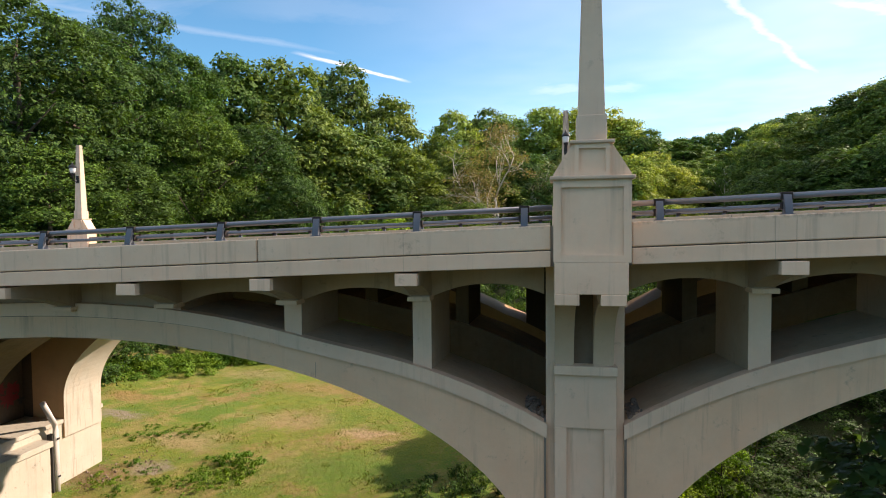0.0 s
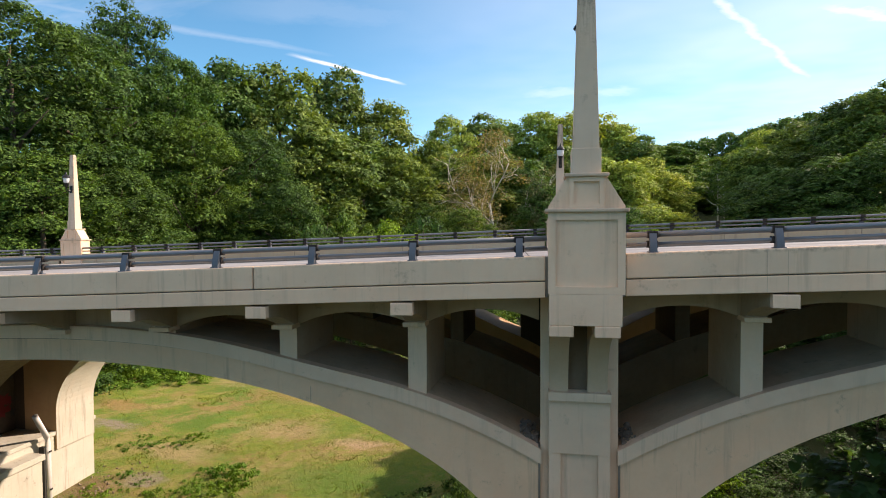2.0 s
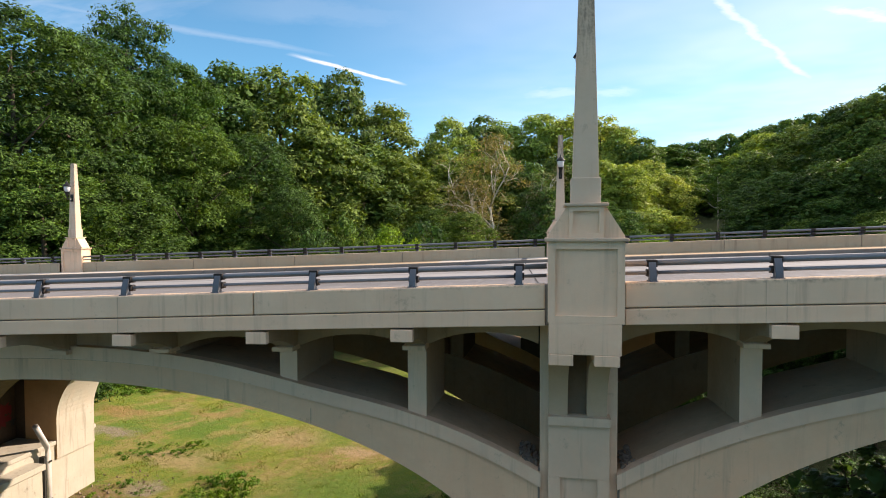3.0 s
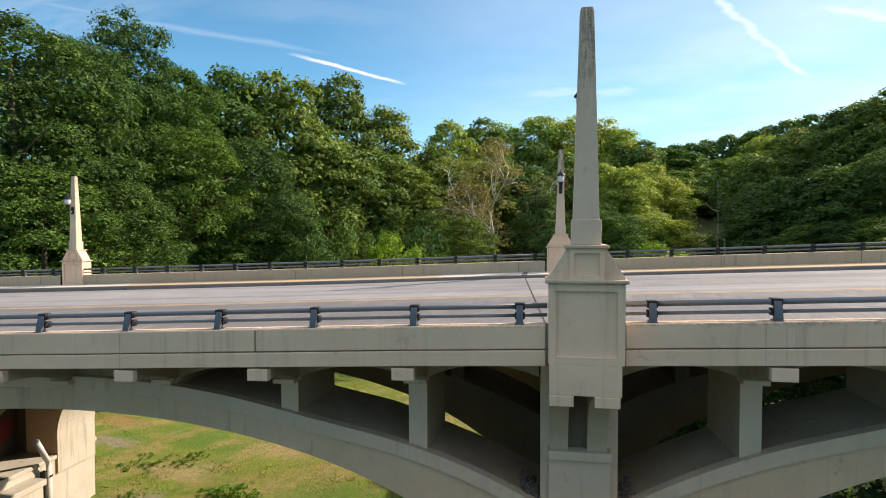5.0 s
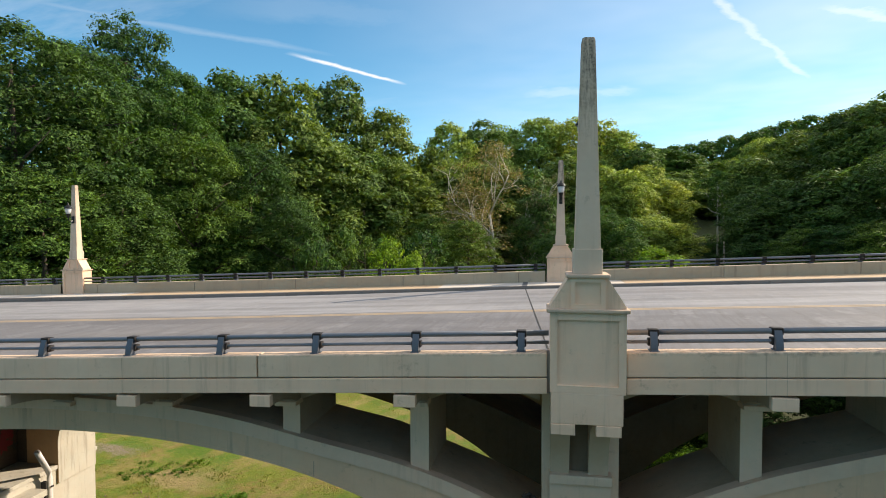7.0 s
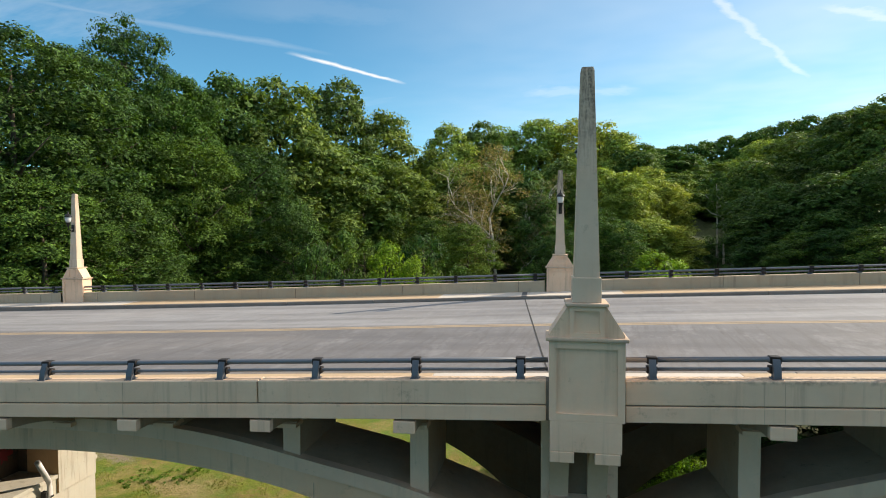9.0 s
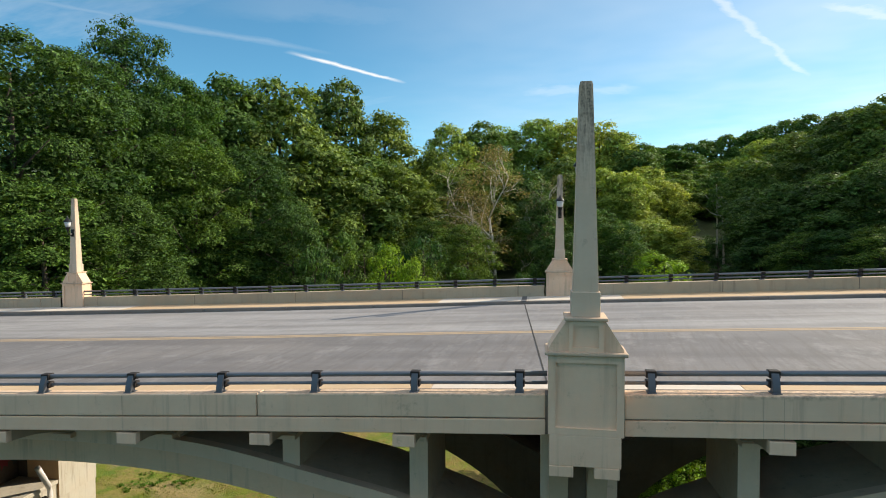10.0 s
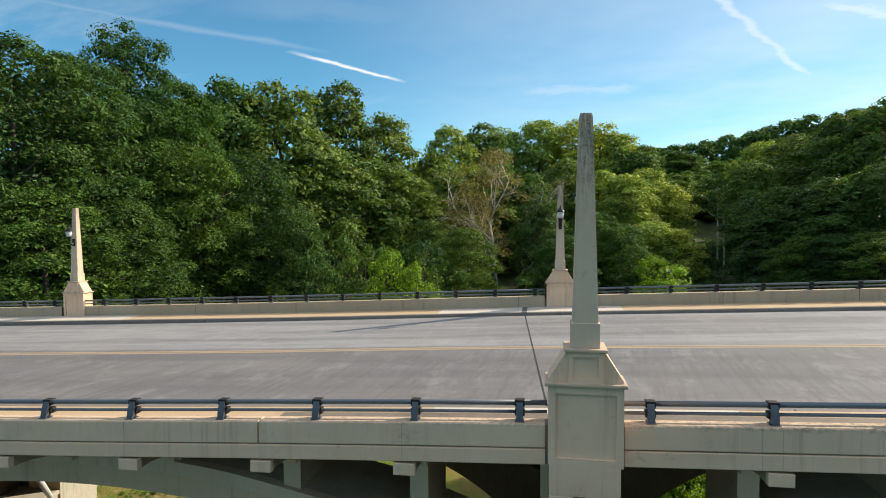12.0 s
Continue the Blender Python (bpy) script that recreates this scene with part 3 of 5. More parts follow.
def build_span(k):
    mid = (k + 0.5) * SPAN
    for r, (y0, y1) in enumerate(RIBS):
        # the middle rib's dark tone holds the shade under the deck
        rib = part("arch_rib", rib_outline(y0, y1, k, 1.0 if r == 2 else 0.0, (0.0, 0.3, 0.6)[r]), (M_ARCH, M_INNER, M_BOUNCE_OCHRE)[r], bridge)
        rib.data.materials.append(M_DUST if r < 2 else M_BOUNCE_OCHRE)      # settled dirt on the upper side; the far rib's is bounce-light ochre
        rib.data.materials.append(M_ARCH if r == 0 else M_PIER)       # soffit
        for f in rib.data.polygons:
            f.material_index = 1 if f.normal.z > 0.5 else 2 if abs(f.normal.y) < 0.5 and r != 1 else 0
        if r == 0:
            # a dark strip drawn as the shadow line below the band
            part("arch_seam", band_outline(y0 - 0.006, y0 + 0.06, k, -0.275, 0.022), M_DIRT_SHADE, bridge)
            part("arch_band", band_outline(y0 - 0.075, y0 + 0.16, k), M_CONC, bridge)
        if r == 2:
            part("arch_band", band_outline(y1 - 0.10, y1 + 0.05, k, dip=1.0), M_BOUNCE_OCHRE, bridge)
        # transverse spandrel walls and beams
        near, far = k * SPAN, (k + 1) * SPAN
        walls = [near + w for w in WALLS[3:]] + [far + w for w in WALLS[:3]]
        if r == 2:
            walls[0], walls[-1] = near + 3.80, far - 3.90
        for x in walls:
            low = crown_line(x - mid) - 0.70
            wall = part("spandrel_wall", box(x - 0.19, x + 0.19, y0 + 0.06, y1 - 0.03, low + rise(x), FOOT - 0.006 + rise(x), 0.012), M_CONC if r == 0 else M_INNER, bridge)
            if r == 0:                # side faces in the darker tone that holds grime and shade
                wall.data.materials.append(M_GRIME_SHADE)
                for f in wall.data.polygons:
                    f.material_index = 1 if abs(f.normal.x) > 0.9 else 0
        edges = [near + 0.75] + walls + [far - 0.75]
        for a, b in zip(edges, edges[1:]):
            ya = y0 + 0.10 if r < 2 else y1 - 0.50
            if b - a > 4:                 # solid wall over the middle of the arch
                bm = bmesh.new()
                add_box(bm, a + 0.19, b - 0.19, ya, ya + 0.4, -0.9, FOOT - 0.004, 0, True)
                part("spandrel_panel", bm, M_GRIME_SHADE if r == 0 else M_INNER, bridge)
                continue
            part("spandrel_beam", spandrel_beam(ya, ya + 0.4, a + (0.19 if a != edges[0] else 0), b - (0.19 if b != edges[-1] else 0), SPRING, CROWN), M_GRIME_SHADE if r == 0 else M_INNER, bridge)


for k in (-2, -1, 0, 1):
    build_span(k)
part("arch_crack", box(-5.325, -5.307, RIBS[0][0] - 0.004, RIBS[0][0] + 0.03, -2.24, -1.93), M_GRIME_SHADE, bridge)


def bracket(x, back, side):
    """A cantilever arm that carries the footway, with a cap on the wall below it. side: +1 near, -1 far."""
    def y(v):
        return v if side > 0 else WIDTH - v
    z = rise(x)
    bm = bmesh.new()
    outline = [(y(0.18), FOOT - 0.03), (y(0.18), -0.10), (y(0.46), -0.12)]
    for i in range(1, 8):
        u = i / 7
        outline.append((y(0.46 + 1.24 * u), -0.12 - 0.24 * (1 - math.cos(u * math.pi / 2)) ** 1.0 - 0.08 * u))
    outline += [(y(1.70), -0.46), (y(1.95), -0.46), (y(1.95), FOOT - 0.03)]
    for v in add_prism(bm, [(a, b + z) for a, b in outline], x - 0.185, x + 0.185, "x"):
        v.co.x += (back - x) * (abs(v.co.y - y(0.18)) / 1.77)
    ob = part("bracket", bm, M_GRIME_SHADE, bridge)
    part("bracket_end", box(x - 0.19, x + 0.19, min(y(0.172), y(0.30)), max(y(0.172), y(0.30)), z - 0.105, z + FOOT - 0.032, 0.01), M_CONC, bridge)
    part("bracket_cap", box(back - 0.225, back + 0.225, min(y(1.62), y(2.0)), max(y(1.62), y(2.0)), z - 0.55, z - 0.46, 0.012), M_CONC, bridge)
    return ob


for pier in (-1, 0, 1):
    for dx, wall in zip(BAYS, WALLS):
        bracket(pier * SPAN + dx, pier * SPAN + wall, 1)
        bracket(pier * SPAN + dx, pier * SPAN + wall, -1)
for mid in (-0.5, 0.5):
    for dx in (-1.31, 1.31):
        bracket(mid * SPAN + dx, mid * SPAN + dx, 1)
        bracket(mid * SPAN + dx, mid * SPAN + dx, -1)


def build_pier(k):
    x, z = k * SPAN, rise(k * SPAN)
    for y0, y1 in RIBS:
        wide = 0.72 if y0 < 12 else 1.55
        part("pier_wall", box(x - wide, x + wide, y0 + 0.05, y1, -8.0 + z, (FOOT - 0.006 if y0 < 12 else -0.03) + z, 0.02), M_CONC if y0 < 3 else M_PIER_SHADE, bridge)
    # web and inner walls are coloured as dark as their shade
    part("pier_web", box(x - 0.2, x + 0.2, RIBS[0][1], RIBS[2][0], -8.0 + z, -3.6 + z), M_PIER_SHADE, bridge)
    half = 1.30 if k == 0 else 1.70
    foot = x + (0.50 if k < 0 else 0.0)
    part("pier_base", box(foot - half, foot + half, 1.55, 15.42, GROUND_Z - 0.8, -6.98 + z, 0.03), M_PIER, bridge)
    part("pier_ledge", box(foot - half - 0.07, foot + half + 0.07, 1.5, 15.5, -6.98 + z, -6.80 + z, 0.02), M_PIER, bridge)
    for s in (-1, 1):
        part("pier_joint", box(x + s * 0.735 - 0.02, x + s * 0.735 + 0.02, RIBS[0][0] - 0.03, RIBS[0][0] + 0.2, -7.0 + z, crown_line(0.75 - SPAN / 2) + z), M_DIRT_SHADE, bridge)
    # the pilaster below each pylon
    for face in (1, -1):
        def y(v):
            return v if face > 0 else WIDTH - v
        def yb(x0, x1, a, b, z0, z1, bev=0.01):
            return box(x0, x1, min(y(a), y(b)), max(y(a), y(b)), z0, z1, bev)
        part("pilaster", yb(x - 0.56, x + 0.56, 1.72, 1.96, -3.0 + z, -1.98 + z), M_CONC, bridge)
        part("pilaster_band", yb(x - 0.575, x + 0.575, 1.60, 1.96, -1.98 + z, -1.81 + z, 0.018), M_CONC, bridge)
        for s in (-1, 1):
            part("pilaster_edge", yb(x + min(s * 0.34, s * 0.56), x + max(s * 0.34, s * 0.56), 1.72, 1.96, -7.2 + z, -3.0 + z), M_CONC, bridge)
        part("pilaster_panel", yb(x - 0.34, x + 0.34, 1.80, 1.95, -7.2 + z, -3.0 + z, 0), M_CONC, bridge)


for k in (-1, 0, 1):
    build_pier(k)

# deck slab and the two outer faces
LONG = 62.0
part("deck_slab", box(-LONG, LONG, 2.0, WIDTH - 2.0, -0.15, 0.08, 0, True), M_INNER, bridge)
for ya, yb in ((0.50, 2.02), (WIDTH - 2.02, WIDTH - 0.50)):
    part("footway_slab", box(-LONG, LONG, ya, yb, FOOT - 0.012, 0.24, 0, True), M_DIRT_SHADE, bridge)


def parapet_run(x0, x1, side):
    """The parapet between two pylons: fascia below, wall panels above, each panel a piece of its own."""
    def y(v):
        return v if side > 0 else WIDTH - v
    def yb(a, b, xa, xb, z0, z1, bev=0.012):
        return box(xa, xb, min(y(a), y(b)), max(y(a), y(b)), z0, z1, bev, True)
    run = thing("parapet", "weathered beige concrete parapet wall along the bridge edge", "parapet", "parapets", "structure")
    extra = 0.0 if side > 0 else 0.12
    part("fascia", yb(0.19, 0.56, x0, x1, FOOT, GROOVE - 0.010), M_CONC, run)
    if side > 0:                      # distance along, half width of the joint
        cuts = [(x0, 0.0), (x0 + 10.2, 0.010), (x1 - 5.02, 0.011), (x1, 0.0)]
        for v in (x0 + 2.04, x0 + 2.33, x0 + 7.2, x1 - 7.62, x1 - 2.41):
            part("day_joint", yb(0.1975, 0.23, v - 0.005, v + 0.005, GROOVE + 0.012, TOP - 0.02, 0), M_CAP, run)
            part("day_joint", yb(0.1875, 0.22, v - 0.004, v + 0.004, FOOT + 0.006, GROOVE - 0.014, 0), M_CAP, run)
    else:
        cuts = [(x0, 0.0)] + [(x0 - 0.62 + v, 0.012) for v in (1.45, 6.8, 12.0, 17.2, 22.5)] + [(x1, 0.0)]
    for (a, ga), (b, gb) in zip(cuts, cuts[1:]):
        part("parapet_panel", yb(0.20, 0.52, a + ga, b - gb, GROOVE + 0.010, TOP + extra, 0.018), M_OUTER if side > 0 else M_PARAPET, run)
    part("backing", yb(0.25, 0.50, x0, x1, GROOVE - 0.016, TOP + extra - 0.02, 0), M_DIRT_SHADE, run)


for side in (1, -1):
    for k in (-2, -1, 0, 1):
        parapet_run(k * SPAN + 0.62, (k + 1) * SPAN - 0.63, side)


# ---------- road, footways, kerbs ----------
def strip(name, x0, x1, y0, y1, z0, z1, mat, label, bevel=0.0):
    return tagged(part(name, box(x0, x1, y0, y1, z0, z1, bevel, True), mat), label, name.replace("_", " "), kind="structure")


KERB_NEAR, KERB_FAR = 2.55, 15.08
strip("road", -LONG, LONG, KERB_NEAR - 0.01, KERB_FAR + 0.01, -0.1, ROAD_Z, M_ROAD, "worn grey grooved concrete road on the bridge deck")
PATCHES = {1: ((-LONG, -2.9), (-2.9, 3.0), (3.0, LONG)), -1: ((-LONG, -20.4), (-20.4, -5.2), (-5.2, 2.6), (2.6, LONG))}
for side in (1, -1):
    y0, y1 = (0.50, KERB_NEAR - 0.16) if side > 0 else (KERB_FAR + 0.16, WIDTH - 0.50)
    lift = 0.0 if side > 0 else 0.06
    walk_way = thing("pavement", "tan and pale concrete footway beside the bridge road", "footway", kind="structure")
    for i, (a, b) in enumerate(PATCHES[side]):
        length = b - a
        count = max(1, round(length / 5.0))
        for j in range(count):
            xa, xb = a + length * j / count, a + length * (j + 1) / count
            part("slab", box(xa + 0.004, xb - 0.004, y0, y1, 0.22, WALK_Z + 0.04 + lift, 0.008, True), M_WALK_NEW if i == (1 if side > 0 else 2) or (side < 0 and i == 0) else M_WALK_TAN, walk_way)
    k0, k1 = (KERB_NEAR - 0.16, KERB_NEAR) if side > 0 else (KERB_FAR, KERB_FAR + 0.16)
    kerb = thing("kerb", "dark weathered concrete kerb with chipped edge", "kerb", kind="structure")
    for j in range(-15, 15):
        part("kerb_stone", box(j * 4.0 + 0.005, j * 4.0 + 3.995, k0, k1, 0.09, WALK_Z + 0.035 + lift, 0.025, True), M_KERB, kerb)
line = thing("road_marking", "faded double yellow centre line on the road", "road marking", kind="structure")
for y in (8.40, 8.62):
    part("stripe", box(-LONG, LONG, y, y + 0.16, ROAD_Z - 0.01, ROAD_Z + 0.004, 0, True), M_YELLOW, line)
joint = bmesh.new()
add_prism(joint, [(-0.59, KERB_NEAR), (-0.555, KERB_NEAR), (-1.425, KERB_FAR), (-1.465, KERB_FAR)], ROAD_Z - 0.02, ROAD_Z + 0.006, "z")
for v in joint.verts:                 # lies on the slope of the road
    v.co.z += 0.157 + 0.0393 * v.co.x
tagged(part("expansion_joint", joint, M_JOINT), "black expansion joint across the road", "joint", kind="structure")


tagged(part("joint_cover", box(-1.60, -1.38, KERB_FAR - 0.004, WIDTH - 0.52, 0.2, WALK_Z + 0.106, 0, True), M_JOINT_STEEL), "dark steel joint cover across the footway", "joint", kind="structure")


# ---------- railings ----------
def rail_post(run, x, side, z0):
    """A curved cast post that leans over the footway, with an open back."""
    def y(v):
        return v if side > 0 else WIDTH - v
    bm = bmesh.new()
    outer, inner = [], []
    for i in range(7):
        u = i / 6
        outer.append((y(0.30 + 0.10 * u ** 1.8), z0 + 0.335 * u))
        inner.append((y(0.44 + 0.05 * u ** 1.8 - 0.05 * math.sin(u * math.pi)), z0 + 0.335 * u))
    add_prism(bm, outer + inner[::-1], x - 0.055, x + 0.055, "x")
    add_box(bm, x - 0.075, x + 0.075, min(y(0.28), y(0.46)), max(y(0.28), y(0.46)), z0 - 0.004, z0 + 0.014)
    ob = part("post", bm, M_POST, run)
    # clamps drawn wide and near black, to stand for the dark open back too
    for h in (0.285, 0.13):
        part("tube_clamp", box(x - 0.082, x + 0.082, min(y(0.385), y(0.53)), max(y(0.40), y(0.53)), z0 + h - 0.06, z0 + h + 0.055, 0.012), M_CLAMP_HOLLOW, ob)
    return ob


def railing(x0, x1, posts, side, top):
    run = thing("railing", "blue-grey two-tube metal railing on curved posts", "railing", "railings")
    yc = 0.46 if side > 0 else WIDTH - 0.46
    for h, r, name in ((0.285, 0.046, "top_tube"), (0.13, 0.030, "lower_tube")):
        bm = bmesh.new()
        add_tube(bm, [(x, yc, top + h + rise(x)) for x in (x0, x1)], r, 12)
        part(name, bm, M_RAIL, run, smooth=True)
    for x in posts:
        rail_post(run, x, side, top + rise(x))


for k in (-2, -1, 0, 1):
    for side in (1, -1):
        a, b = k * SPAN + 0.60, (k + 1) * SPAN - 0.60
        posts = [k * SPAN + 1.05 + 1.833 * i if k >= 0 else (k + 1) * SPAN - 1.05 - 1.79 * i for i in range(13)]
        railing(a, b, posts, side, TOP + (0.12 if side < 0 else 0))


# ---------- pylons with obelisks, and their lanterns ----------
def frame_panel(bm, x0, x1, z0, z1, y_face, y_back, border):
    """A raised border round a sunk field."""
    add_box(bm, x0, x1, y_face, y_back, z1 - border, z1)
    add_box(bm, x0, x1, y_face, y_back, z0, z0 + border)
    add_box(bm, x0, x0 + border, y_face, y_back, z0 + border, z1 - border)
    add_box(bm, x1 - border, x1, y_face, y_back, z0 + border, z1 - border)


def pylon(at, label):
    """Stands with its outer face at y = 0 and its top parts over x = 0."""
    p = thing("pylon", label, "pylon", "bridge pylons", at=at)
    part("block", box(-0.575, 0.575, 0.045, 0.555, 0.20, 1.475, 0.01), M_CONC, p)
    for y0, y1 in ((0.0, 0.045), (0.555, 0.60)):
        bm = bmesh.new()
        frame_panel(bm, -0.585, 0.585, 0.20, 1.475, y0, y1, 0.115)
        part("panel_frame", bm, M_CONC, p)
    part("joint_filler", box(-0.632, -0.578, 0.22, 0.50, 0.12, 0.77), M_DIRT_SHADE, p)
    part("joint_filler", box(0.578, 0.622, 0.22, 0.50, 0.14, 0.79), M_DIRT_SHADE, p)
    part("apron", box(-0.57, 0.545, 0.0, 0.60, -0.30, 0.198, 0.012), M_CONC, p)
    part("cornice", box(-0.64, 0.64, -0.055, 0.655, 1.475, 1.535, 0.018), M_CAP, p)
    bm = bmesh.new()
    add_prism(bm, [(-0.585, 1.535), (0.585, 1.535), (0.585, 1.57), (0.30, 2.025), (-0.30, 2.025), (-0.585, 1.57)], 0.045, 0.555, "y")
    part("gable", bm, M_CONC, p)
    for y0, y1 in ((0.0, 0.045), (0.555, 0.60)):
        bm = bmesh.new()
        frame_panel(bm, -0.265, 0.265, 1.535, 2.025, y0, y1, 0.07)
        part("gable_frame", bm, M_CONC, p)
    part("cap", box(-0.335, 0.335, -0.04, 0.64, 2.025, 2.08, 0.015), M_CAP, p)
    part("neck", box(-0.225, 0.225, 0.075, 0.525, 2.08, 2.475, 0.008), M_OBEL, p)
    bm = bmesh.new()
    rings = []
    for w, z in ((0.20, 2.475), (0.105, 5.75), (0.09, 5.805)):
        rings.append([bm.verts.new((sx * w, 0.30 + sy * w, z)) for sx, sy in ((-1, -1), (1, -1), (1, 1), (-1, 1))])
    for a, b in zip(rings, rings[1:]):
        for q in range(4):
            bm.faces.new((a[q], a[(q + 1) % 4], b[(q + 1) % 4], b[q]))
    bm.faces.new(rings[0][::-1])
    bm.faces.new(rings[-1])
    bmesh.ops.bevel(bm, geom=[e for e in bm.edges if abs(e.verts[0].co.z - e.verts[1].co.z) > 0.01], offset=0.014, segments=2, affect="EDGES")
    part("obelisk_shaft", bm, M_OBEL, p)
    # two corbels that carry the block out from the pier
    for x0, x1 in ((-0.57, -0.19), (0.13, 0.52)):
        part("corbel_cap", box(x0, x1, -0.01, 0.62, -0.475, -0.30, 0.012), M_CONC, p)
        outline = [(0.03, -0.475)]
        for i in range(1, 25):
            u = i / 24
            outline.append((0.03 + 1.69 * math.sin(u * math.pi / 2) ** 0.85, -0.475 - 1.335 * (1 - math.cos(u * math.pi / 2))))
        outline += [(1.95, -1.81), (1.95, -0.475)]
        bm = bmesh.new()
        add_prism(bm, outline, x0 + 0.015, x1 - 0.015, "x")
        part("corbel", bm, M_CORBEL, p)
    # dark panel added for the deep shade between the corbels
    part("corbel_recess", box(-0.20, 0.15, 1.86, 1.90, -1.81, -0.31), M_INNER, p)
    part("corbel_slab", box(-0.57, 0.545, 0.57, 2.0, -0.31, 0.12, 0.01), M_CONC, p)
    return p


pylon(pose(0, 0, 0), "beige concrete bridge pylon with a tall tapering obelisk and stained tip")
FAR_PYLONS = ((0.04, WIDTH, 0.0), (-24.17, WIDTH + swing(-24.2)[0], 0.08))
for x, y, up in FAR_PYLONS:
    pylon(pose(x, y, rise(x) + up, 0, 0, 180), "sunlit beige concrete bridge pylon with a tapering obelisk")


def lantern(at, size=1.3):
    """Hangs out from a wall behind y = 0, towards -y."""
    lamp = thing("wall_lantern", "black cast-iron lantern with frosted globe on the obelisk", "lantern", "obelisk lanterns", at=at @ Matrix.Scale(size, 4))
    bm = bmesh.new()
    add_box(bm, -0.055, 0.055, -0.02, 0.03, -0.42, -0.14, 0.008)
    part("wall_plate", bm, M_BLACK, lamp)
    bm = bmesh.new()
    add_tube(bm, [(0, -0.01, -0.30), (0, -0.10, -0.36), (0, -0.19, -0.32), (0, -0.22, -0.22)], [0.022, 0.022, 0.02, 0.018], 8)
    add_lathe(bm, [(0.02, -0.24), (0.05, -0.16), (0.085, -0.06), (0.075, -0.05)], (0, -0.22))
    part("arm", bm, M_BLACK, lamp)
    bm = bmesh.new()
    add_lathe(bm, [(0.07, -0.055), (0.105, 0.03), (0.115, 0.13), (0.11, 0.16)], (0, -0.22))
    part("globe", bm, M_LENS, lamp, "pale frosted globe", True)
    bm = bmesh.new()
    add_lathe(bm, [(0.15, 0.15), (0.14, 0.18), (0.09, 0.25), (0.035, 0.29), (0.03, 0.31), (0.015, 0.36), (0.006, 0.40)], (0, -0.22))
    part("hood", bm, M_BLACK, lamp, "", True)


lantern(pose(-0.03, 0.455, 4.36, 0, 0, 180), 1.0)
for x, y, up in FAR_PYLONS:
    lantern(pose(x, y - 0.47, 4.42 + rise(x) + up))


# ---------- at the foot of the western pier ----------
web, wx = -SPAN, -SPAN + 0.62
low = thing("abutment_wall", "pale weathered concrete wall with a sloped slab top beside the pier", "retaining wall", kind="structure")
part("wall", box(wx + 1.70, wx + 2.25, 1.5, 11.85, GROUND_Z - 0.5, -8.35, 0.03), M_PIER, low)
part("coping", box(wx + 1.0, wx + 2.35, 1.4, 11.92, -8.35, -8.1, 0.02), M_PIER, low)
pipe = bmesh.new()
add_tube(pipe, [(wx + 2.05, 11.75, -6.45), (wx + 2.0, 12.35, -7.55), (wx + 1.95, 12.45, -7.85), (wx + 1.95, 12.45, GROUND_Z - 0.3)], 0.115, 12)
tagged(part("drain_pipe", pipe, M_PIPE, smooth=True), "white drain pipe with a bent top beside the pier", "pipe")
# a black box stands in for the shaded recess beside the pipe
part("slot", box(wx + 1.70, wx + 1.95, 12.25, 12.42, GROUND_Z - 0.4, -8.0), M_JOINT, low)
clamps = thing("pipe_clamp", "rusty steel clamps holding the drain pipe", "clamp")
for z in (-8.25, -9.9):
    part("strap", box(wx + 1.70, wx + 2.10, 12.40, 12.50, z, z + 0.07), M_JOINT, clamps)
tag = thing("graffiti", "dark red spray-painted graffiti on the shaded pier wall", "graffiti")
rng = random.Random(5)
for i, (yy, zz, ry, rz) in enumerate(((11.2, -6.4, 0.5, 0.5), (11.9, -6.1, 0.45, 0.6), (12.5, -6.6, 0.5, 0.5), (12.7, -6.2, 0.4, 0.4), (13.05, -6.8, 0.22, 0.4))):
    pts = []
    for q in range(26 if i < 4 else 9):
        a = q * 2.6 + rng.uniform(-0.4, 0.4)
        pts.append((web + 0.21, yy + math.cos(a) * ry * rng.uniform(0.3, 1), zz + math.sin(a) * rz * rng.uniform(0.3, 1)))
    bm = bmesh.new()
    add_tube(bm, pts, 0.09 if i < 4 else 0.03, 5)
    for v in bm.verts:
        v.co.x = web + 0.207 + 0.05 * (v.co.x - web - 0.21)
    part("stroke", bm, M_SPRAY if i < 4 else M_SPRAY_DARK, tag)


# ---------- trees and undergrowth ----------
ON_BRIDGE = False


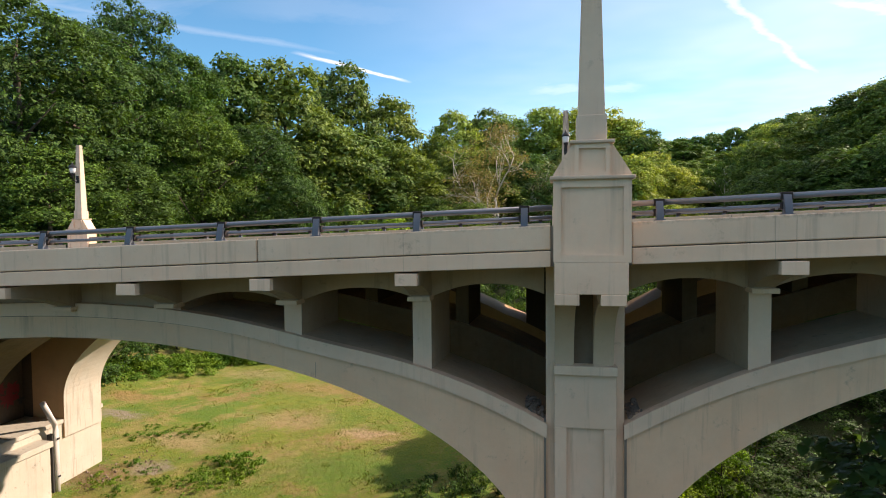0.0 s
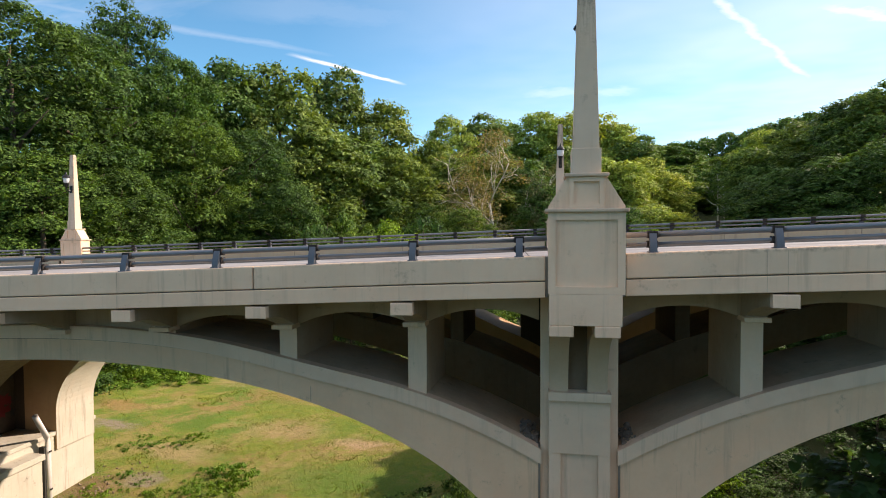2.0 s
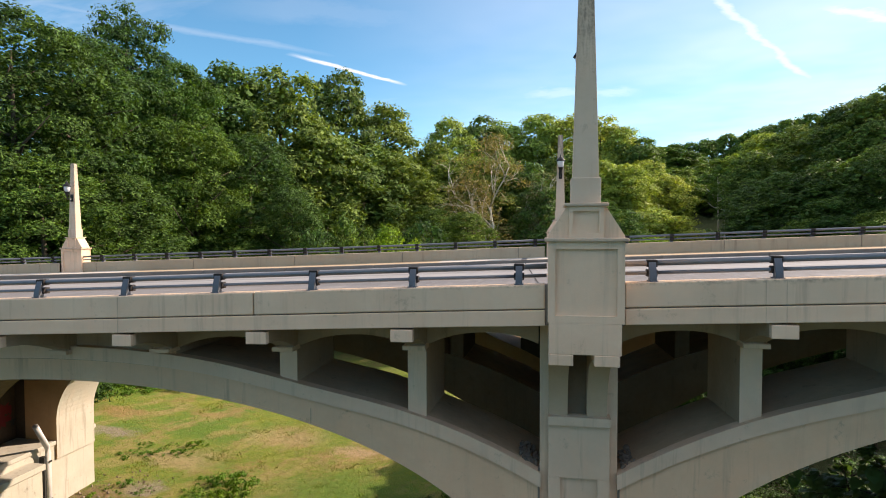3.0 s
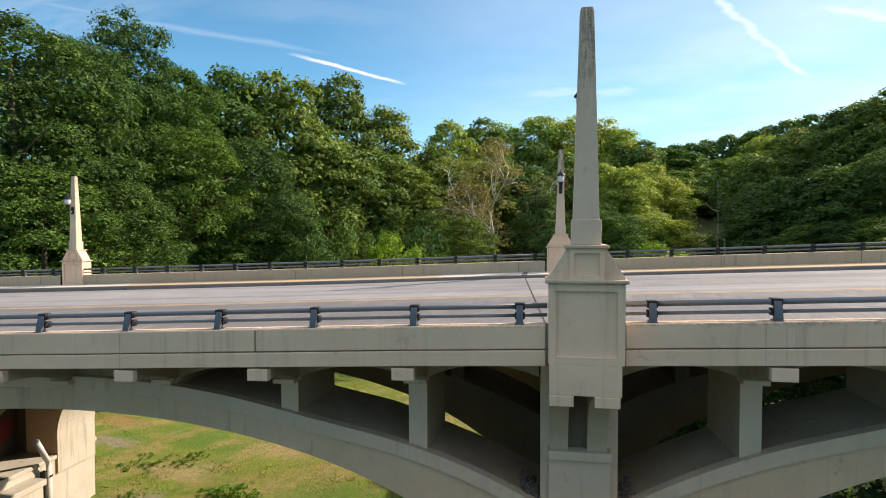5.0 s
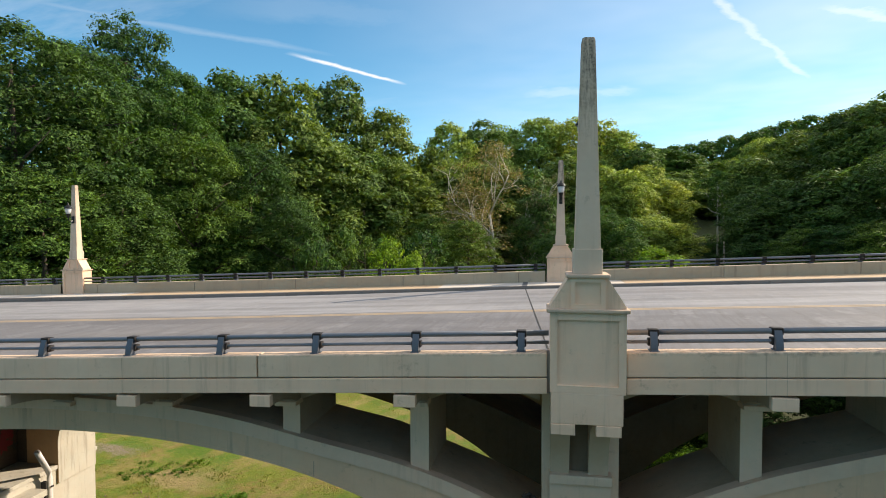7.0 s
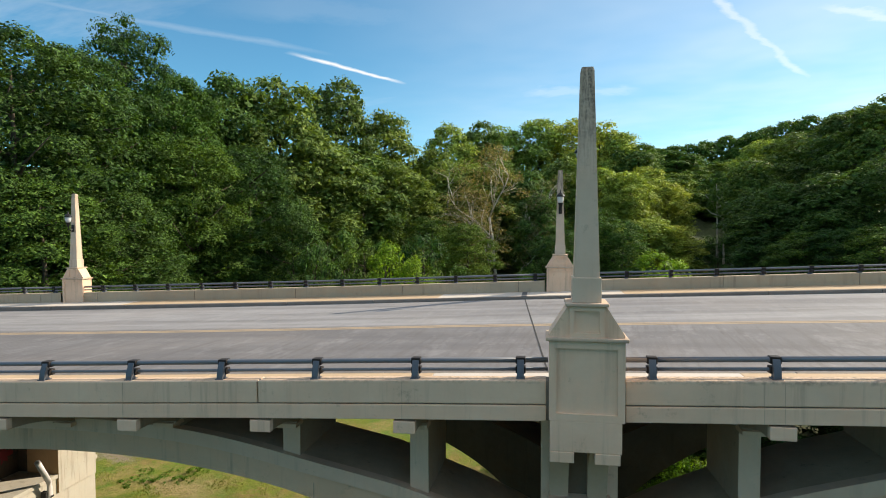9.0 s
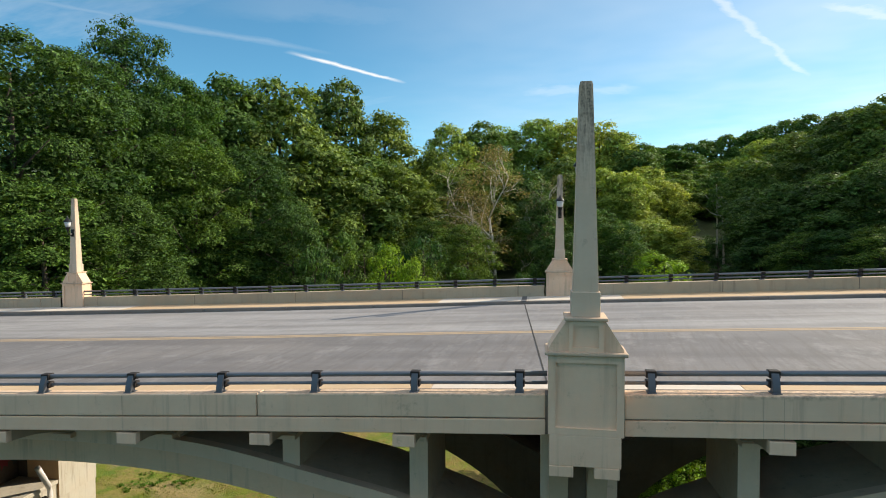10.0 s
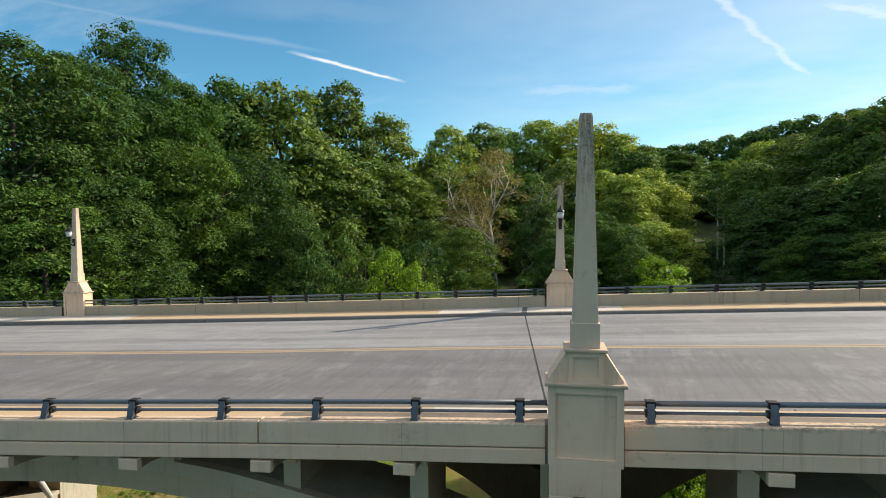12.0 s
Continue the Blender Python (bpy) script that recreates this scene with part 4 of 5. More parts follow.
def leaves_mesh(name, centres, normals, sizes, mat, rng, slim=0.8):
    """Many small leaves, one uneven triangle each."""
    n = len(centres)
    nrm = normals / np.maximum(np.linalg.norm(normals, axis=1, keepdims=True), 1e-6)
    ref = rng.normal(size=(n, 3))
    a = np.cross(nrm, ref)
    a /= np.maximum(np.linalg.norm(a, axis=1, keepdims=True), 1e-6)
    b = np.cross(nrm, a)
    s = sizes[:, None]
    fold = nrm * s * rng.uniform(-0.15, 0.3, (n, 1))
    def jit():
        return rng.uniform(0.4, 0.85, (n, 1))
    v = np.stack([centres - (a * jit() + b * slim * jit() * 0.4) * s * 0.7, centres + (a * jit() * 0.3 + b * slim * jit()) * s + fold, centres + (a * jit() - b * slim * jit() * 0.5) * s * 0.8], axis=1).reshape(-1, 3)
    mesh = bpy.data.meshes.new(name)
    mesh.vertices.add(3 * n)
    mesh.vertices.foreach_set("co", v.astype(np.float32).ravel())
    mesh.loops.add(3 * n)
    mesh.loops.foreach_set("vertex_index", np.arange(3 * n, dtype=np.int32))
    mesh.polygons.add(n)
    mesh.polygons.foreach_set("loop_start", np.arange(0, 3 * n, 3, dtype=np.int32))
    mesh.update(calc_edges=True)
    mesh.materials.append(mat)
    return mesh


def clump_leaves(clumps, per_area, size, rng, flat=0.78, dense=True):
    """Leaves on drooping, flattened sprays (centre, radius, way out), thick with larger leaves inside."""
    cs, ns, ss = [], [], []
    for c, r, out in clumps:
        m = max(6, int(per_area * r * r))
        d = rng.normal(size=(m, 3))
        d /= np.linalg.norm(d, axis=1, keepdims=True)
        d = d[(d[:, 2] > -0.42) & (d @ out > -0.45)]
        m = len(d)
        p = d * r * rng.uniform(0.70, 1.14, (m, 1)) * np.array([1.12, 1.12, flat])
        p[:, 2] -= 0.14 * (p[:, 0] ** 2 + p[:, 1] ** 2) / r
        cs.append(np.asarray(c) + p)
        ns.append(d * np.array([0.75, 0.75, 1.0]) + rng.normal(size=(m, 3)) * 0.38 + np.array([0, 0, 0.30]))
        ss.append(size * rng.uniform(0.6, 1.3, m))
        if dense:
            k = 18
            q = rng.normal(size=(k, 3))
            q /= np.linalg.norm(q, axis=1, keepdims=True)
            cs.append(np.asarray(c) + q * r * rng.uniform(0.25, 0.66, (k, 1)) * np.array([1.1, 1.1, flat]))
            ns.append(q + np.array([0, 0, 0.25]))
            ss.append(min(0.50 * r, 2.4 * size) * rng.uniform(0.8, 1.2, k))
    return np.concatenate(cs), np.concatenate(ns), np.concatenate(ss)


def limb_lines(rng, height, radius, low, limbs, up):
    """The trunk's line, and lines of limbs that end inside the crown."""
    lean = rng.normal(size=2) * height * 0.03
    trunk = [(lean[0] * u * u, lean[1] * u * u, height * 0.86 * u) for u in np.linspace(0, 1, 9)]
    out = []
    for i in range(limbs):
        u = low + (0.95 - low) * (i + rng.uniform(0, 0.7)) / limbs
        az = i * 2.4 + rng.uniform(-0.5, 0.5)
        reach = radius * (1.0 - 0.72 * max(0.0, (u - 0.45) / 0.55) ** 1.6) * rng.uniform(0.65, 1.0)
        z0 = height * 0.86 * u
        base = np.array([lean[0] * u * u, lean[1] * u * u, z0])
        tip = base + np.array([math.cos(az) * reach, math.sin(az) * reach, reach * up * rng.uniform(0.5, 1.5)])
        mid = (base + tip) / 2 + np.array([0, 0, -reach * 0.06]) + rng.normal(size=3) * reach * 0.07
        out.append((base, mid, tip))
    return trunk, out


def forked_lines(rng, height, radius):
    """Crooked limbs of a thin, half-bare tree: trunk, leaders, boughs and twigs as (points, radius at the foot, radius at the tip)."""
    lines = []

    def grow(start, way, length, thick, level):
        pts, p, w = [start], start.copy(), way / np.linalg.norm(way)
        for i in range(4):
            w = w + rng.normal(size=3) * (0.10, 0.17, 0.26, 0.34)[level] + np.array([0, 0, 0.05])
            w /= np.linalg.norm(w)
            p = p + w * length / 4
            pts.append(p.copy())
        lines.append((pts, thick, thick * (0.45 if level < 3 else 0.3), level))
        if level == 3:
            return
        for i in range((4, 5, 6)[level]):
            at = pts[1 + (i * 4 // (4, 5, 6)[level]) % 4]
            side = rng.normal(size=3)
            side -= w * (side @ w)
            side /= np.linalg.norm(side)
            grow(at, w * (0.9, 0.8, 0.7)[level] + side * (0.55, 0.8, 0.9)[level], length * rng.uniform(0.5, 0.75), thick * 0.52, level + 1)

    grow(np.array([0.0, 0.0, -0.3]), np.array([0.03, 0.0, 1.0]), height * 0.45, height * 0.0085, 0)
    top = max(q[2] for pts, _, _, _ in lines for q in pts)
    wide = np.percentile([math.hypot(q[0], q[1]) for pts, _, _, _ in lines for q in pts], 96)
    return [([(q[0] * radius / wide, q[1] * radius / wide, q[2] * height * 0.97 / top) for q in pts], a, b, level) for pts, a, b, level in lines]


def make_tree(name, seed, label, leaf_mat, bark, height=20.0, radius=5.5, low=0.10, limbs=16, leaf=0.20, density=250, clump=1.15, up=0.5, masses=230, bare=False, group="woodland trees", at=None):
    rng = np.random.default_rng(seed)
    trunk, arms = limb_lines(rng, height, radius, low, limbs, up)
    tree = thing(name, label, "tree", group, at=at)
    bm = bmesh.new()
    limbs_bare = forked_lines(rng, height, radius) if bare else []
    for pts, a, b, level in limbs_bare:
        add_tube(bm, pts, [a + (b - a) * i / 4 for i in range(5)], (8, 6, 5, 4)[level])
    if not bare:
        add_tube(bm, trunk, [height * 0.017 * (1 - 0.85 * u) for u in np.linspace(0, 1, 9)], 7)
    for base, mid, tip in arms if height > 2 and not bare else ():
        thick = height * 0.0065
        add_tube(bm, [tuple(base), tuple(mid), tuple(tip)], [thick, thick * 0.62, thick * 0.16], 5)
    part("trunk", bm, bark, tree, smooth=True)
    clumps, inside = [], []
    if bare:                                  # tufts of leaves at the twigs alone
        for pts, a, b, level in limbs_bare:
            if level == 3:
                clumps.append((np.array(pts[-1]), clump * rng.uniform(0.5, 1.2), np.zeros(3)))
    else:                                     # billowing boughs, each a dome of leafy sprays
        lobes = rng.uniform(0, math.tau, 2)
        per = 7 if masses > 60 else 5
        boughs = max(6, masses // per)
        for b in range(boughs):
            u = (b + rng.uniform(0.1, 0.9)) / boughs
            az = b * 2.39996 + rng.uniform(-0.4, 0.4)
            wide = math.sin(math.pi * (0.16 + 0.74 * u)) ** 0.75
            wide *= 1 + 0.14 * math.sin(2 * az + lobes[0] + 5 * u) + 0.10 * math.sin(3 * az + lobes[1] - 9 * u)
            dome = radius * rng.uniform(0.30, 0.46) * (1.0 - 0.2 * u)
            out = max(radius * wide - dome, radius * 0.12) * rng.uniform(0.75, 1.0)
            z = height * (low + (0.92 - low) * u)
            centre = np.array([math.cos(az) * out + trunk[-1][0] * u * u, math.sin(az) * out + trunk[-1][1] * u * u, z])
            way = np.array([math.cos(az), math.sin(az), 0.35 + 0.9 * u])
            way /= np.linalg.norm(way)
            for q in range(per):
                d = rng.normal(size=3) + way * 1.2
                d /= np.linalg.norm(d)
                clumps.append((centre + d * dome * np.array([1, 1, 0.85]), clump * rng.uniform(0.55, 1.1) * (1.1 - 0.3 * u), d))
            if masses > 60:
                inside.append((centre * np.array([0.72, 0.72, 1.0]), dome * 1.15, way))
    c, n, s = clump_leaves(clumps, density, leaf, rng, dense=not bare)
    if inside:                                # the thick of the crown, behind the outer sprays
        ci, ni, si = clump_leaves(inside, 52, leaf * 1.8, rng, dense=False)
        c, n, s = np.concatenate((c, ci)), np.concatenate((n, ni)), np.concatenate((s, si))
    # scale the crown to its stated height and spread
    wide = np.percentile(np.hypot(c[:, 0], c[:, 1]), 96)
    c = c * np.array([radius / wide, radius / wide, height / c[:, 2].max()])
    mesh = leaves_mesh("crown", c, n, s, leaf_mat, rng)
    crown = new("crown", mesh)
    crown.parent = tree
    return tree


VARIANTS = {}


def stand(kind, variant, x, y, height, radius, turn, sink=0.3):
    """One tree of a kind; the first of each variant is built, the others are copies at their own height and spread."""
    # distant trees take coarser crowns, and leaves lightened in place of haze
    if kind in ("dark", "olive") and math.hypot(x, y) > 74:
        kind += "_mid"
    mat, label, opts = KINDS[kind]
    base_h, base_r = opts.get("height", 20.0), opts.get("radius", 5.5)
    m = Matrix.LocRotScale((x, y, terrain(x, y) - sink), Euler((0, 0, turn)), (radius / base_r, radius / base_r, height / base_h))
    key = (kind, variant)
    if key in VARIANTS:
        first = VARIANTS[key].scale
        return copy_thing(VARIANTS[key], m @ Matrix.Diagonal((1 / first.x, 1 / first.y, 1 / first.z, 1)))
    tree = make_tree(opts.get("name", "tree"), 100 + 17 * variant + sum(map(ord, kind)), label, mat, opts.get("bark", M_BARK), at=m,
                     **{a: b for a, b in opts.items() if a not in ("bark", "name")})
    VARIANTS[key] = tree
    # later copies take their scale from their own pose
    tree.matrix_basis = m
    return tree


KINDS = {
    "dark": (M_LEAF, "tall leafy broadleaf tree with dark green crown", {}),
    "olive": (M_LEAF_WARM, "tall leafy tree with olive green crown", {}),
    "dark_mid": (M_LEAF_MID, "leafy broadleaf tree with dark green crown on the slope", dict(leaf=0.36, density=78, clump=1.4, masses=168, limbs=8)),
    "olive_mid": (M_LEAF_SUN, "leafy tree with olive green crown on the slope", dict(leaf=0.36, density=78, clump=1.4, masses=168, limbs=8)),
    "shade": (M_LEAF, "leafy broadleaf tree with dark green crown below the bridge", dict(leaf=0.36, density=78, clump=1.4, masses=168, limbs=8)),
    "lime": (M_LEAF_LIME, "sunlit tree with yellow-green crown on the slope", dict(leaf=0.36, density=78, clump=1.4, masses=168, limbs=8)),
    "bright": (M_LEAF_BRIGHT, "young tree with bright yellow-green leaves", dict(height=12.0, radius=4.5, low=0.05, limbs=10, leaf=0.26, density=210, masses=70, clump=1.15)),
    "pole": (M_LEAF_WARM, "slender tree with a tall pale bare trunk", dict(bark=M_BARK_PALE, height=18.0, radius=4.0, low=0.62, limbs=8, leaf=0.4, density=90, masses=22, clump=1.1)),
    "bush": (M_LEAF, "dense green shrub at the wood's edge", dict(name="shrub", height=6.0, radius=3.4, low=0.03, limbs=8, leaf=0.19, density=150, clump=0.95, masses=44, group="undergrowth")),
    "brush": (M_LEAF_WARM, "olive green shrub at the wood's edge", dict(name="shrub", height=6.0, radius=3.4, low=0.03, limbs=8, leaf=0.19, density=150, clump=0.95, masses=44, group="undergrowth")),
    "bare": (M_LEAF_BROWN, "thin white-barked tree with sparse brownish leaves", dict(bark=M_BARK_PALE, height=20.0, radius=5.0, leaf=0.22, density=95, clump=1.1, bare=True)),
    "far": (M_LEAF_WARM, "distant rounded green tree on the hill", dict(leaf=0.62, density=28, clump=1.9, masses=90, limbs=5, low=0.05, radius=6.5, group="hillside trees")),
}

# large trees: kind, x, y, height, spread
GROVE = (
    ("dark", -41.8, 29.8, 24.8, 7.8), ("dark", -42.5, 36.0, 25.6, 7.8), ("dark", -50.1, 52.1, 29.4, 7.2), ("olive", -41.9, 51.3, 26, 6.6),
    ("olive", -42.0, 62.5, 27.8, 8.0), ("olive", -36.5, 66.4, 30.0, 8.0), ("dark", -37.0, 87.0, 31.8, 8.6), ("olive", -28.6, 93.4, 28.6, 8.0),
    ("olive", -36.5, 27.1, 15, 6.0), ("dark", -36.2, 33.4, 14.6, 6.0), ("olive", -35.2, 44.0, 20.4, 6.6), ("dark", -32.2, 48.6, 21, 6.6),
    ("olive", -38.7, 40.3, 19.7, 6.6), ("olive", -32.0, 67.1, 23, 7.8), ("olive", -28.2, 72.8, 22, 7.8), ("olive", -22.8, 78.7, 19, 7.8),
)
GROVE_EAST = (
    ("lime", -21.4, 120.2, 27.7, 8),
    ("olive", -15.7, 127.3, 28.4, 8),
    ("lime", -10.0, 142.7, 28.2, 9),
    ("lime", -2.0, 144.1, 30.1, 10),
    ("lime", 6.0, 145.6, 29.0, 9),
    ("lime", 12.3, 136.4, 27.2, 9),
    ("lime", 17.1, 132.0, 25.0, 8),
    ("olive", 19.6, 127.2, 21.5, 8),
    ("olive", -22.4, 99.3, 21.6, 7),
    ("olive", -15.9, 86.1, 18.9, 6),
    ("olive", -4.0, 92.2, 17.6, 6),
    ("olive", 3.2, 103.8, 20.3, 7),
    ("lime", 9.2, 100.7, 18.0, 6.5),
    ("lime", 14.6, 99.6, 16.7, 6),
    ("lime", 20.6, 115.0, 16.8, 6.5),
    ("lime", 23.3, 109.2, 14.4, 5.5),
    ("olive", -1.0, 78.4, 15.0, 5),
    ("olive", 5.6, 73.3, 13.3, 5),
    ("olive", 9.4, 69.9, 11.6, 4.5),
    ("lime", 14.5, 78.9, 10.9, 5),
    ("lime", 18.4, 81.6, 9.7, 4.5),
    ("dark", 1.9, 64.4, 10.9, 4.5),
    ("olive", -10.2, 64.3, 12.1, 4.5),
    ("olive", -16.1, 67.4, 12.5, 5),
    ("bare", -7.3, 73.4, 21.8, 7.8),
    ("bare", 0.3, 78.7, 17.9, 5),
    ("pole", 34.6, 117.4, 19.6, 3.5),
    ("pole", 34.7, 113.3, 17.7, 3),
    ("dark", 41.9, 171.4, 4.4, 8),
    ("dark", 51.3, 183.4, 6.6, 8),
    ("dark", 53.1, 168.4, 5.2, 8),
    ("olive", 34.6, 97.1, 16.8, 6),
    ("lime", 44.4, 123.5, 17.0, 7),
    ("olive", 46.1, 113.6, 15.7, 8),
    ("olive", 46.9, 103.5, 15.9, 8),
    ("dark", 46.1, 91.3, 18.9, 8),
    ("olive", 46.5, 83.2, 20.1, 8),
    ("dark", 30.0, 81.8, 12.2, 5),
    ("olive", 31.2, 75.9, 12.5, 6),
    ("dark", 32.9, 70.2, 12.9, 6),
    ("olive", 35.5, 66.6, 13.6, 6.5),
    ("dark", 37.2, 62.9, 14.4, 6.5),
    ("dark", 27.1, 70.9, 7.2, 4),
    ("olive", 28.5, 63.0, 8.4, 4.5),
    ("dark", 31.0, 59.4, 8.8, 4.5),
    ("olive", 32.4, 55.6, 9.4, 5),
    ("far", 58.8, 338.5, 21.4, 12),
    ("far", 70.0, 340.5, 22.8, 12),
    ("far", 81.2, 342.5, 27.3, 12),
    ("far", 92.3, 344.6, 31.6, 12),
    ("far", 103.5, 346.6, 33.6, 12),
    ("far", 114.7, 348.7, 31.8, 12),
    ("far", 125.9, 350.8, 29.8, 12),
    ("far", 138.7, 353.2, 29.6, 12),
    ("far", 151.4, 355.5, 30.0, 12),
    ("far", 164.2, 357.9, 29.4, 12),
    ("far", 177.0, 360.2, 30.1, 12),
    ("far", 189.8, 362.5, 29.8, 12),
    ("far", 68.9, 278.6, 11.4, 10),
    ("far", 75.2, 269.6, 14.7, 10),
    ("far", 87.2, 282.0, 15.8, 10),
    ("brush", -45.2, 48.4, 8.0, 4.4),
    ("bush", -42.5, 48.2, 6.3, 4.4),
    ("brush", -38.0, 45.3, 11.7, 4.4),
    ("bush", -37.0, 47.3, 11.1, 4.4),
    ("brush", -37.5, 52.1, 9.6, 4.4),
    ("brush", -35.2, 52.7, 10.6, 4.4),
    ("bush", -32.9, 53.1, 10.2, 4.4),
    ("brush", -27.6, 47.2, 13.0, 4.4),
    ("brush", -28.6, 54.7, 13.1, 4.4),
    ("brush", -23.4, 48.0, 13.7, 4.4),
    ("brush", -23.2, 53.6, 12.4, 4.4),
    ("brush", -21.4, 55.6, 11.2, 4.4),
    ("brush", -18.3, 53.3, 11.6, 4.4),
    ("brush", -15.1, 50.0, 11.5, 4.4),
    ("bush", -13.3, 51.6, 12.8, 4.4),
    ("dark", -26.5, 47.4, 16, 4.5), ("bright", -14.9, 43.0, 12.6, 2.9), ("bright", -12.4, 41.8, 11.4, 2.5), ("bright", 11.0, 50.2, 10.8, 3.9),
    ("bush", -22.5, 42.5, 12.6, 3.4), ("brush", -19.0, 43.5, 12.0, 2.6),
)
pick = random.Random(11)
# the last tree, unseen to the east, is added to shade the ground
for i, (x, y, h, r) in enumerate(((7.0, 25.0, 10.4, 4.0), (13.0, 33.0, 10.6, 4.2), (2.5, 24.5, 7.5, 3.2), (19.0, 29.0, 10.2, 4.2), (17.0, 31.0, 10.0, 3.6), (21.5, 16.5, 10.0, 4.0))):
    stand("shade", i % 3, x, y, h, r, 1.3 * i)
for i, (kind, x, y, h, r) in enumerate(GROVE + GROVE_EAST):
    stand(kind, i % 3 if kind in ("dark", "olive", "lime", "far") else i % 2, x, y, h, r, pick.uniform(0, 6.28))


def scatter(kind, count, variants, spot, size, clear=3.0):
    """Fill a stretch of the plan with plants that keep their distance."""
    taken, tries = [], 0
    while len(taken) < count and tries < count * 30:
        tries += 1
        x, y = spot()
        if any((x - a) ** 2 + (y - b) ** 2 < clear * clear for a, b in taken):
            continue
        taken.append((x, y))
        h, r = size()
        stand(kind, pick.randrange(variants), x, y, h, r, pick.uniform(0, 6.28))


# wooded western slope, the valley's head, and the eastern slope
scatter("dark", 11, 3, lambda: (pick.uniform(-64, -40), pick.uniform(34, 90)), lambda: (pick.uniform(16, 21), pick.uniform(5, 7)), 6)
scatter("olive", 11, 3, lambda: (pick.uniform(-40, -8), pick.uniform(84, 135)), lambda: (pick.uniform(15, 21), pick.uniform(5.5, 8)), 7)
scatter("far", 40, 3, lambda: (pick.uniform(40, 200), pick.uniform(225, 320)), lambda: (pick.uniform(11, 16), pick.uniform(9, 13)), 12)
scatter("far", 16, 3, lambda: (pick.uniform(30, 62), pick.uniform(150, 215)), lambda: (pick.uniform(8, 11), pick.uniform(6, 8)), 8)
scatter("bush", 22, 3, lambda: (lambda y: (0.285 * y + 1 + pick.uniform(-6, 6), y))(pick.uniform(72, 130)), lambda: (pick.uniform(3, 5.5), pick.uniform(2.5, 3.8)), 3)
# low weeds on the meadow and tall grass along the wood
KINDS["weed"] = (M_HERB, "low clump of green weeds and grass in the meadow", dict(name="weed_clump", height=0.8, radius=1.4, low=0.02, limbs=16, leaf=0.07, density=620, clump=0.34, masses=40, group="meadow weeds"))
KINDS["verge"] = (M_HERB, "bright green tall grass and herbs beside the wood", dict(name="herb_clump", height=1.2, radius=1.8, low=0.02, limbs=18, leaf=0.14, density=400, clump=0.5, masses=30, group="meadow weeds"))
scatter("weed", 8, 2, lambda: (pick.uniform(-18, -15), pick.uniform(12.5, 17)), lambda: (pick.uniform(0.5, 0.9), pick.uniform(0.8, 1.4)), 0.9)
scatter("weed", 6, 2, lambda: (pick.uniform(-23.5, -20), pick.uniform(18, 20.5)), lambda: (pick.uniform(0.4, 0.8), pick.uniform(0.7, 1.2)), 0.9)
scatter("weed", 8, 2, lambda: (pick.uniform(-21.5, -19), pick.uniform(12.5, 15)), lambda: (pick.uniform(0.3, 0.6), pick.uniform(0.6, 1.0)), 0.8)
# the same weeds in a darker leaf: the pier's shade put into colour
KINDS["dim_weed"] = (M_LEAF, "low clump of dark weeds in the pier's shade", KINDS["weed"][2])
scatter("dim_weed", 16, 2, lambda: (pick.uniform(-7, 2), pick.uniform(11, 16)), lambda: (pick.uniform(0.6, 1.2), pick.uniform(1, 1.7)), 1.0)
scatter("verge", 40, 2, lambda: (lambda u: (-33 + 8 * u + pick.uniform(-1, 1), 24 + 13 * u + pick.uniform(-1.2, 1.2)))(pick.uniform(0, 1)), lambda: (pick.uniform(0.7, 1.5), pick.uniform(1.2, 2.0)), 0.9)
# undergrowth along the edge of the wood and beside the arches
scatter("bush", 19, 3, lambda: (pick.uniform(-42, -31), pick.uniform(24, 46)), lambda: (pick.uniform(3, 6), pick.uniform(2.2, 3.6)), 2.4)
scatter("brush", 22, 3, lambda: (pick.uniform(-28, 4), pick.uniform(44, 62)), lambda: (pick.uniform(4, 8.5), pick.uniform(2.5, 4)), 3)
scatter("bush", 24, 3, lambda: (pick.uniform(2, 30), pick.uniform(40, 62)), lambda: (pick.uniform(3, 6.5), pick.uniform(2.5, 4)), 3)
scatter("bush", 30, 3, lambda: (pick.uniform(7.4, 18), pick.uniform(11, 19.5)), lambda: (pick.uniform(1.3, 2.6), pick.uniform(1.4, 2.2)), 1.4)
scatter("bush", 14, 3, lambda: (pick.uniform(9, 24), pick.uniform(19, 32)), lambda: (pick.uniform(2, 3.4), pick.uniform(1.8, 2.8)), 2.5)
KINDS["sunny"] = (M_LEAF_BRIGHT, "sunlit small-leaved shrub below the arch", dict(name="shrub", height=3.0, radius=1.6, low=0.03, limbs=8, leaf=0.12, density=520, clump=0.5, masses=40, group="undergrowth"))
for x, y, h, r in ((6.3, 15.8, 2.9, 1.4), (5.2, 16.6, 2.8, 1.6), (4.2, 15.2, 1.9, 1.4), (6.4, 18.0, 2.8, 1.5), (5.4, 20.8, 2.4, 1.4), (6.5, 20.2, 2.9, 1.6), (7.8, 20.8, 2.9, 1.6), (9.0, 21.4, 2.7, 1.5)):
    stand("sunny", 0, x, y, h, r, x)


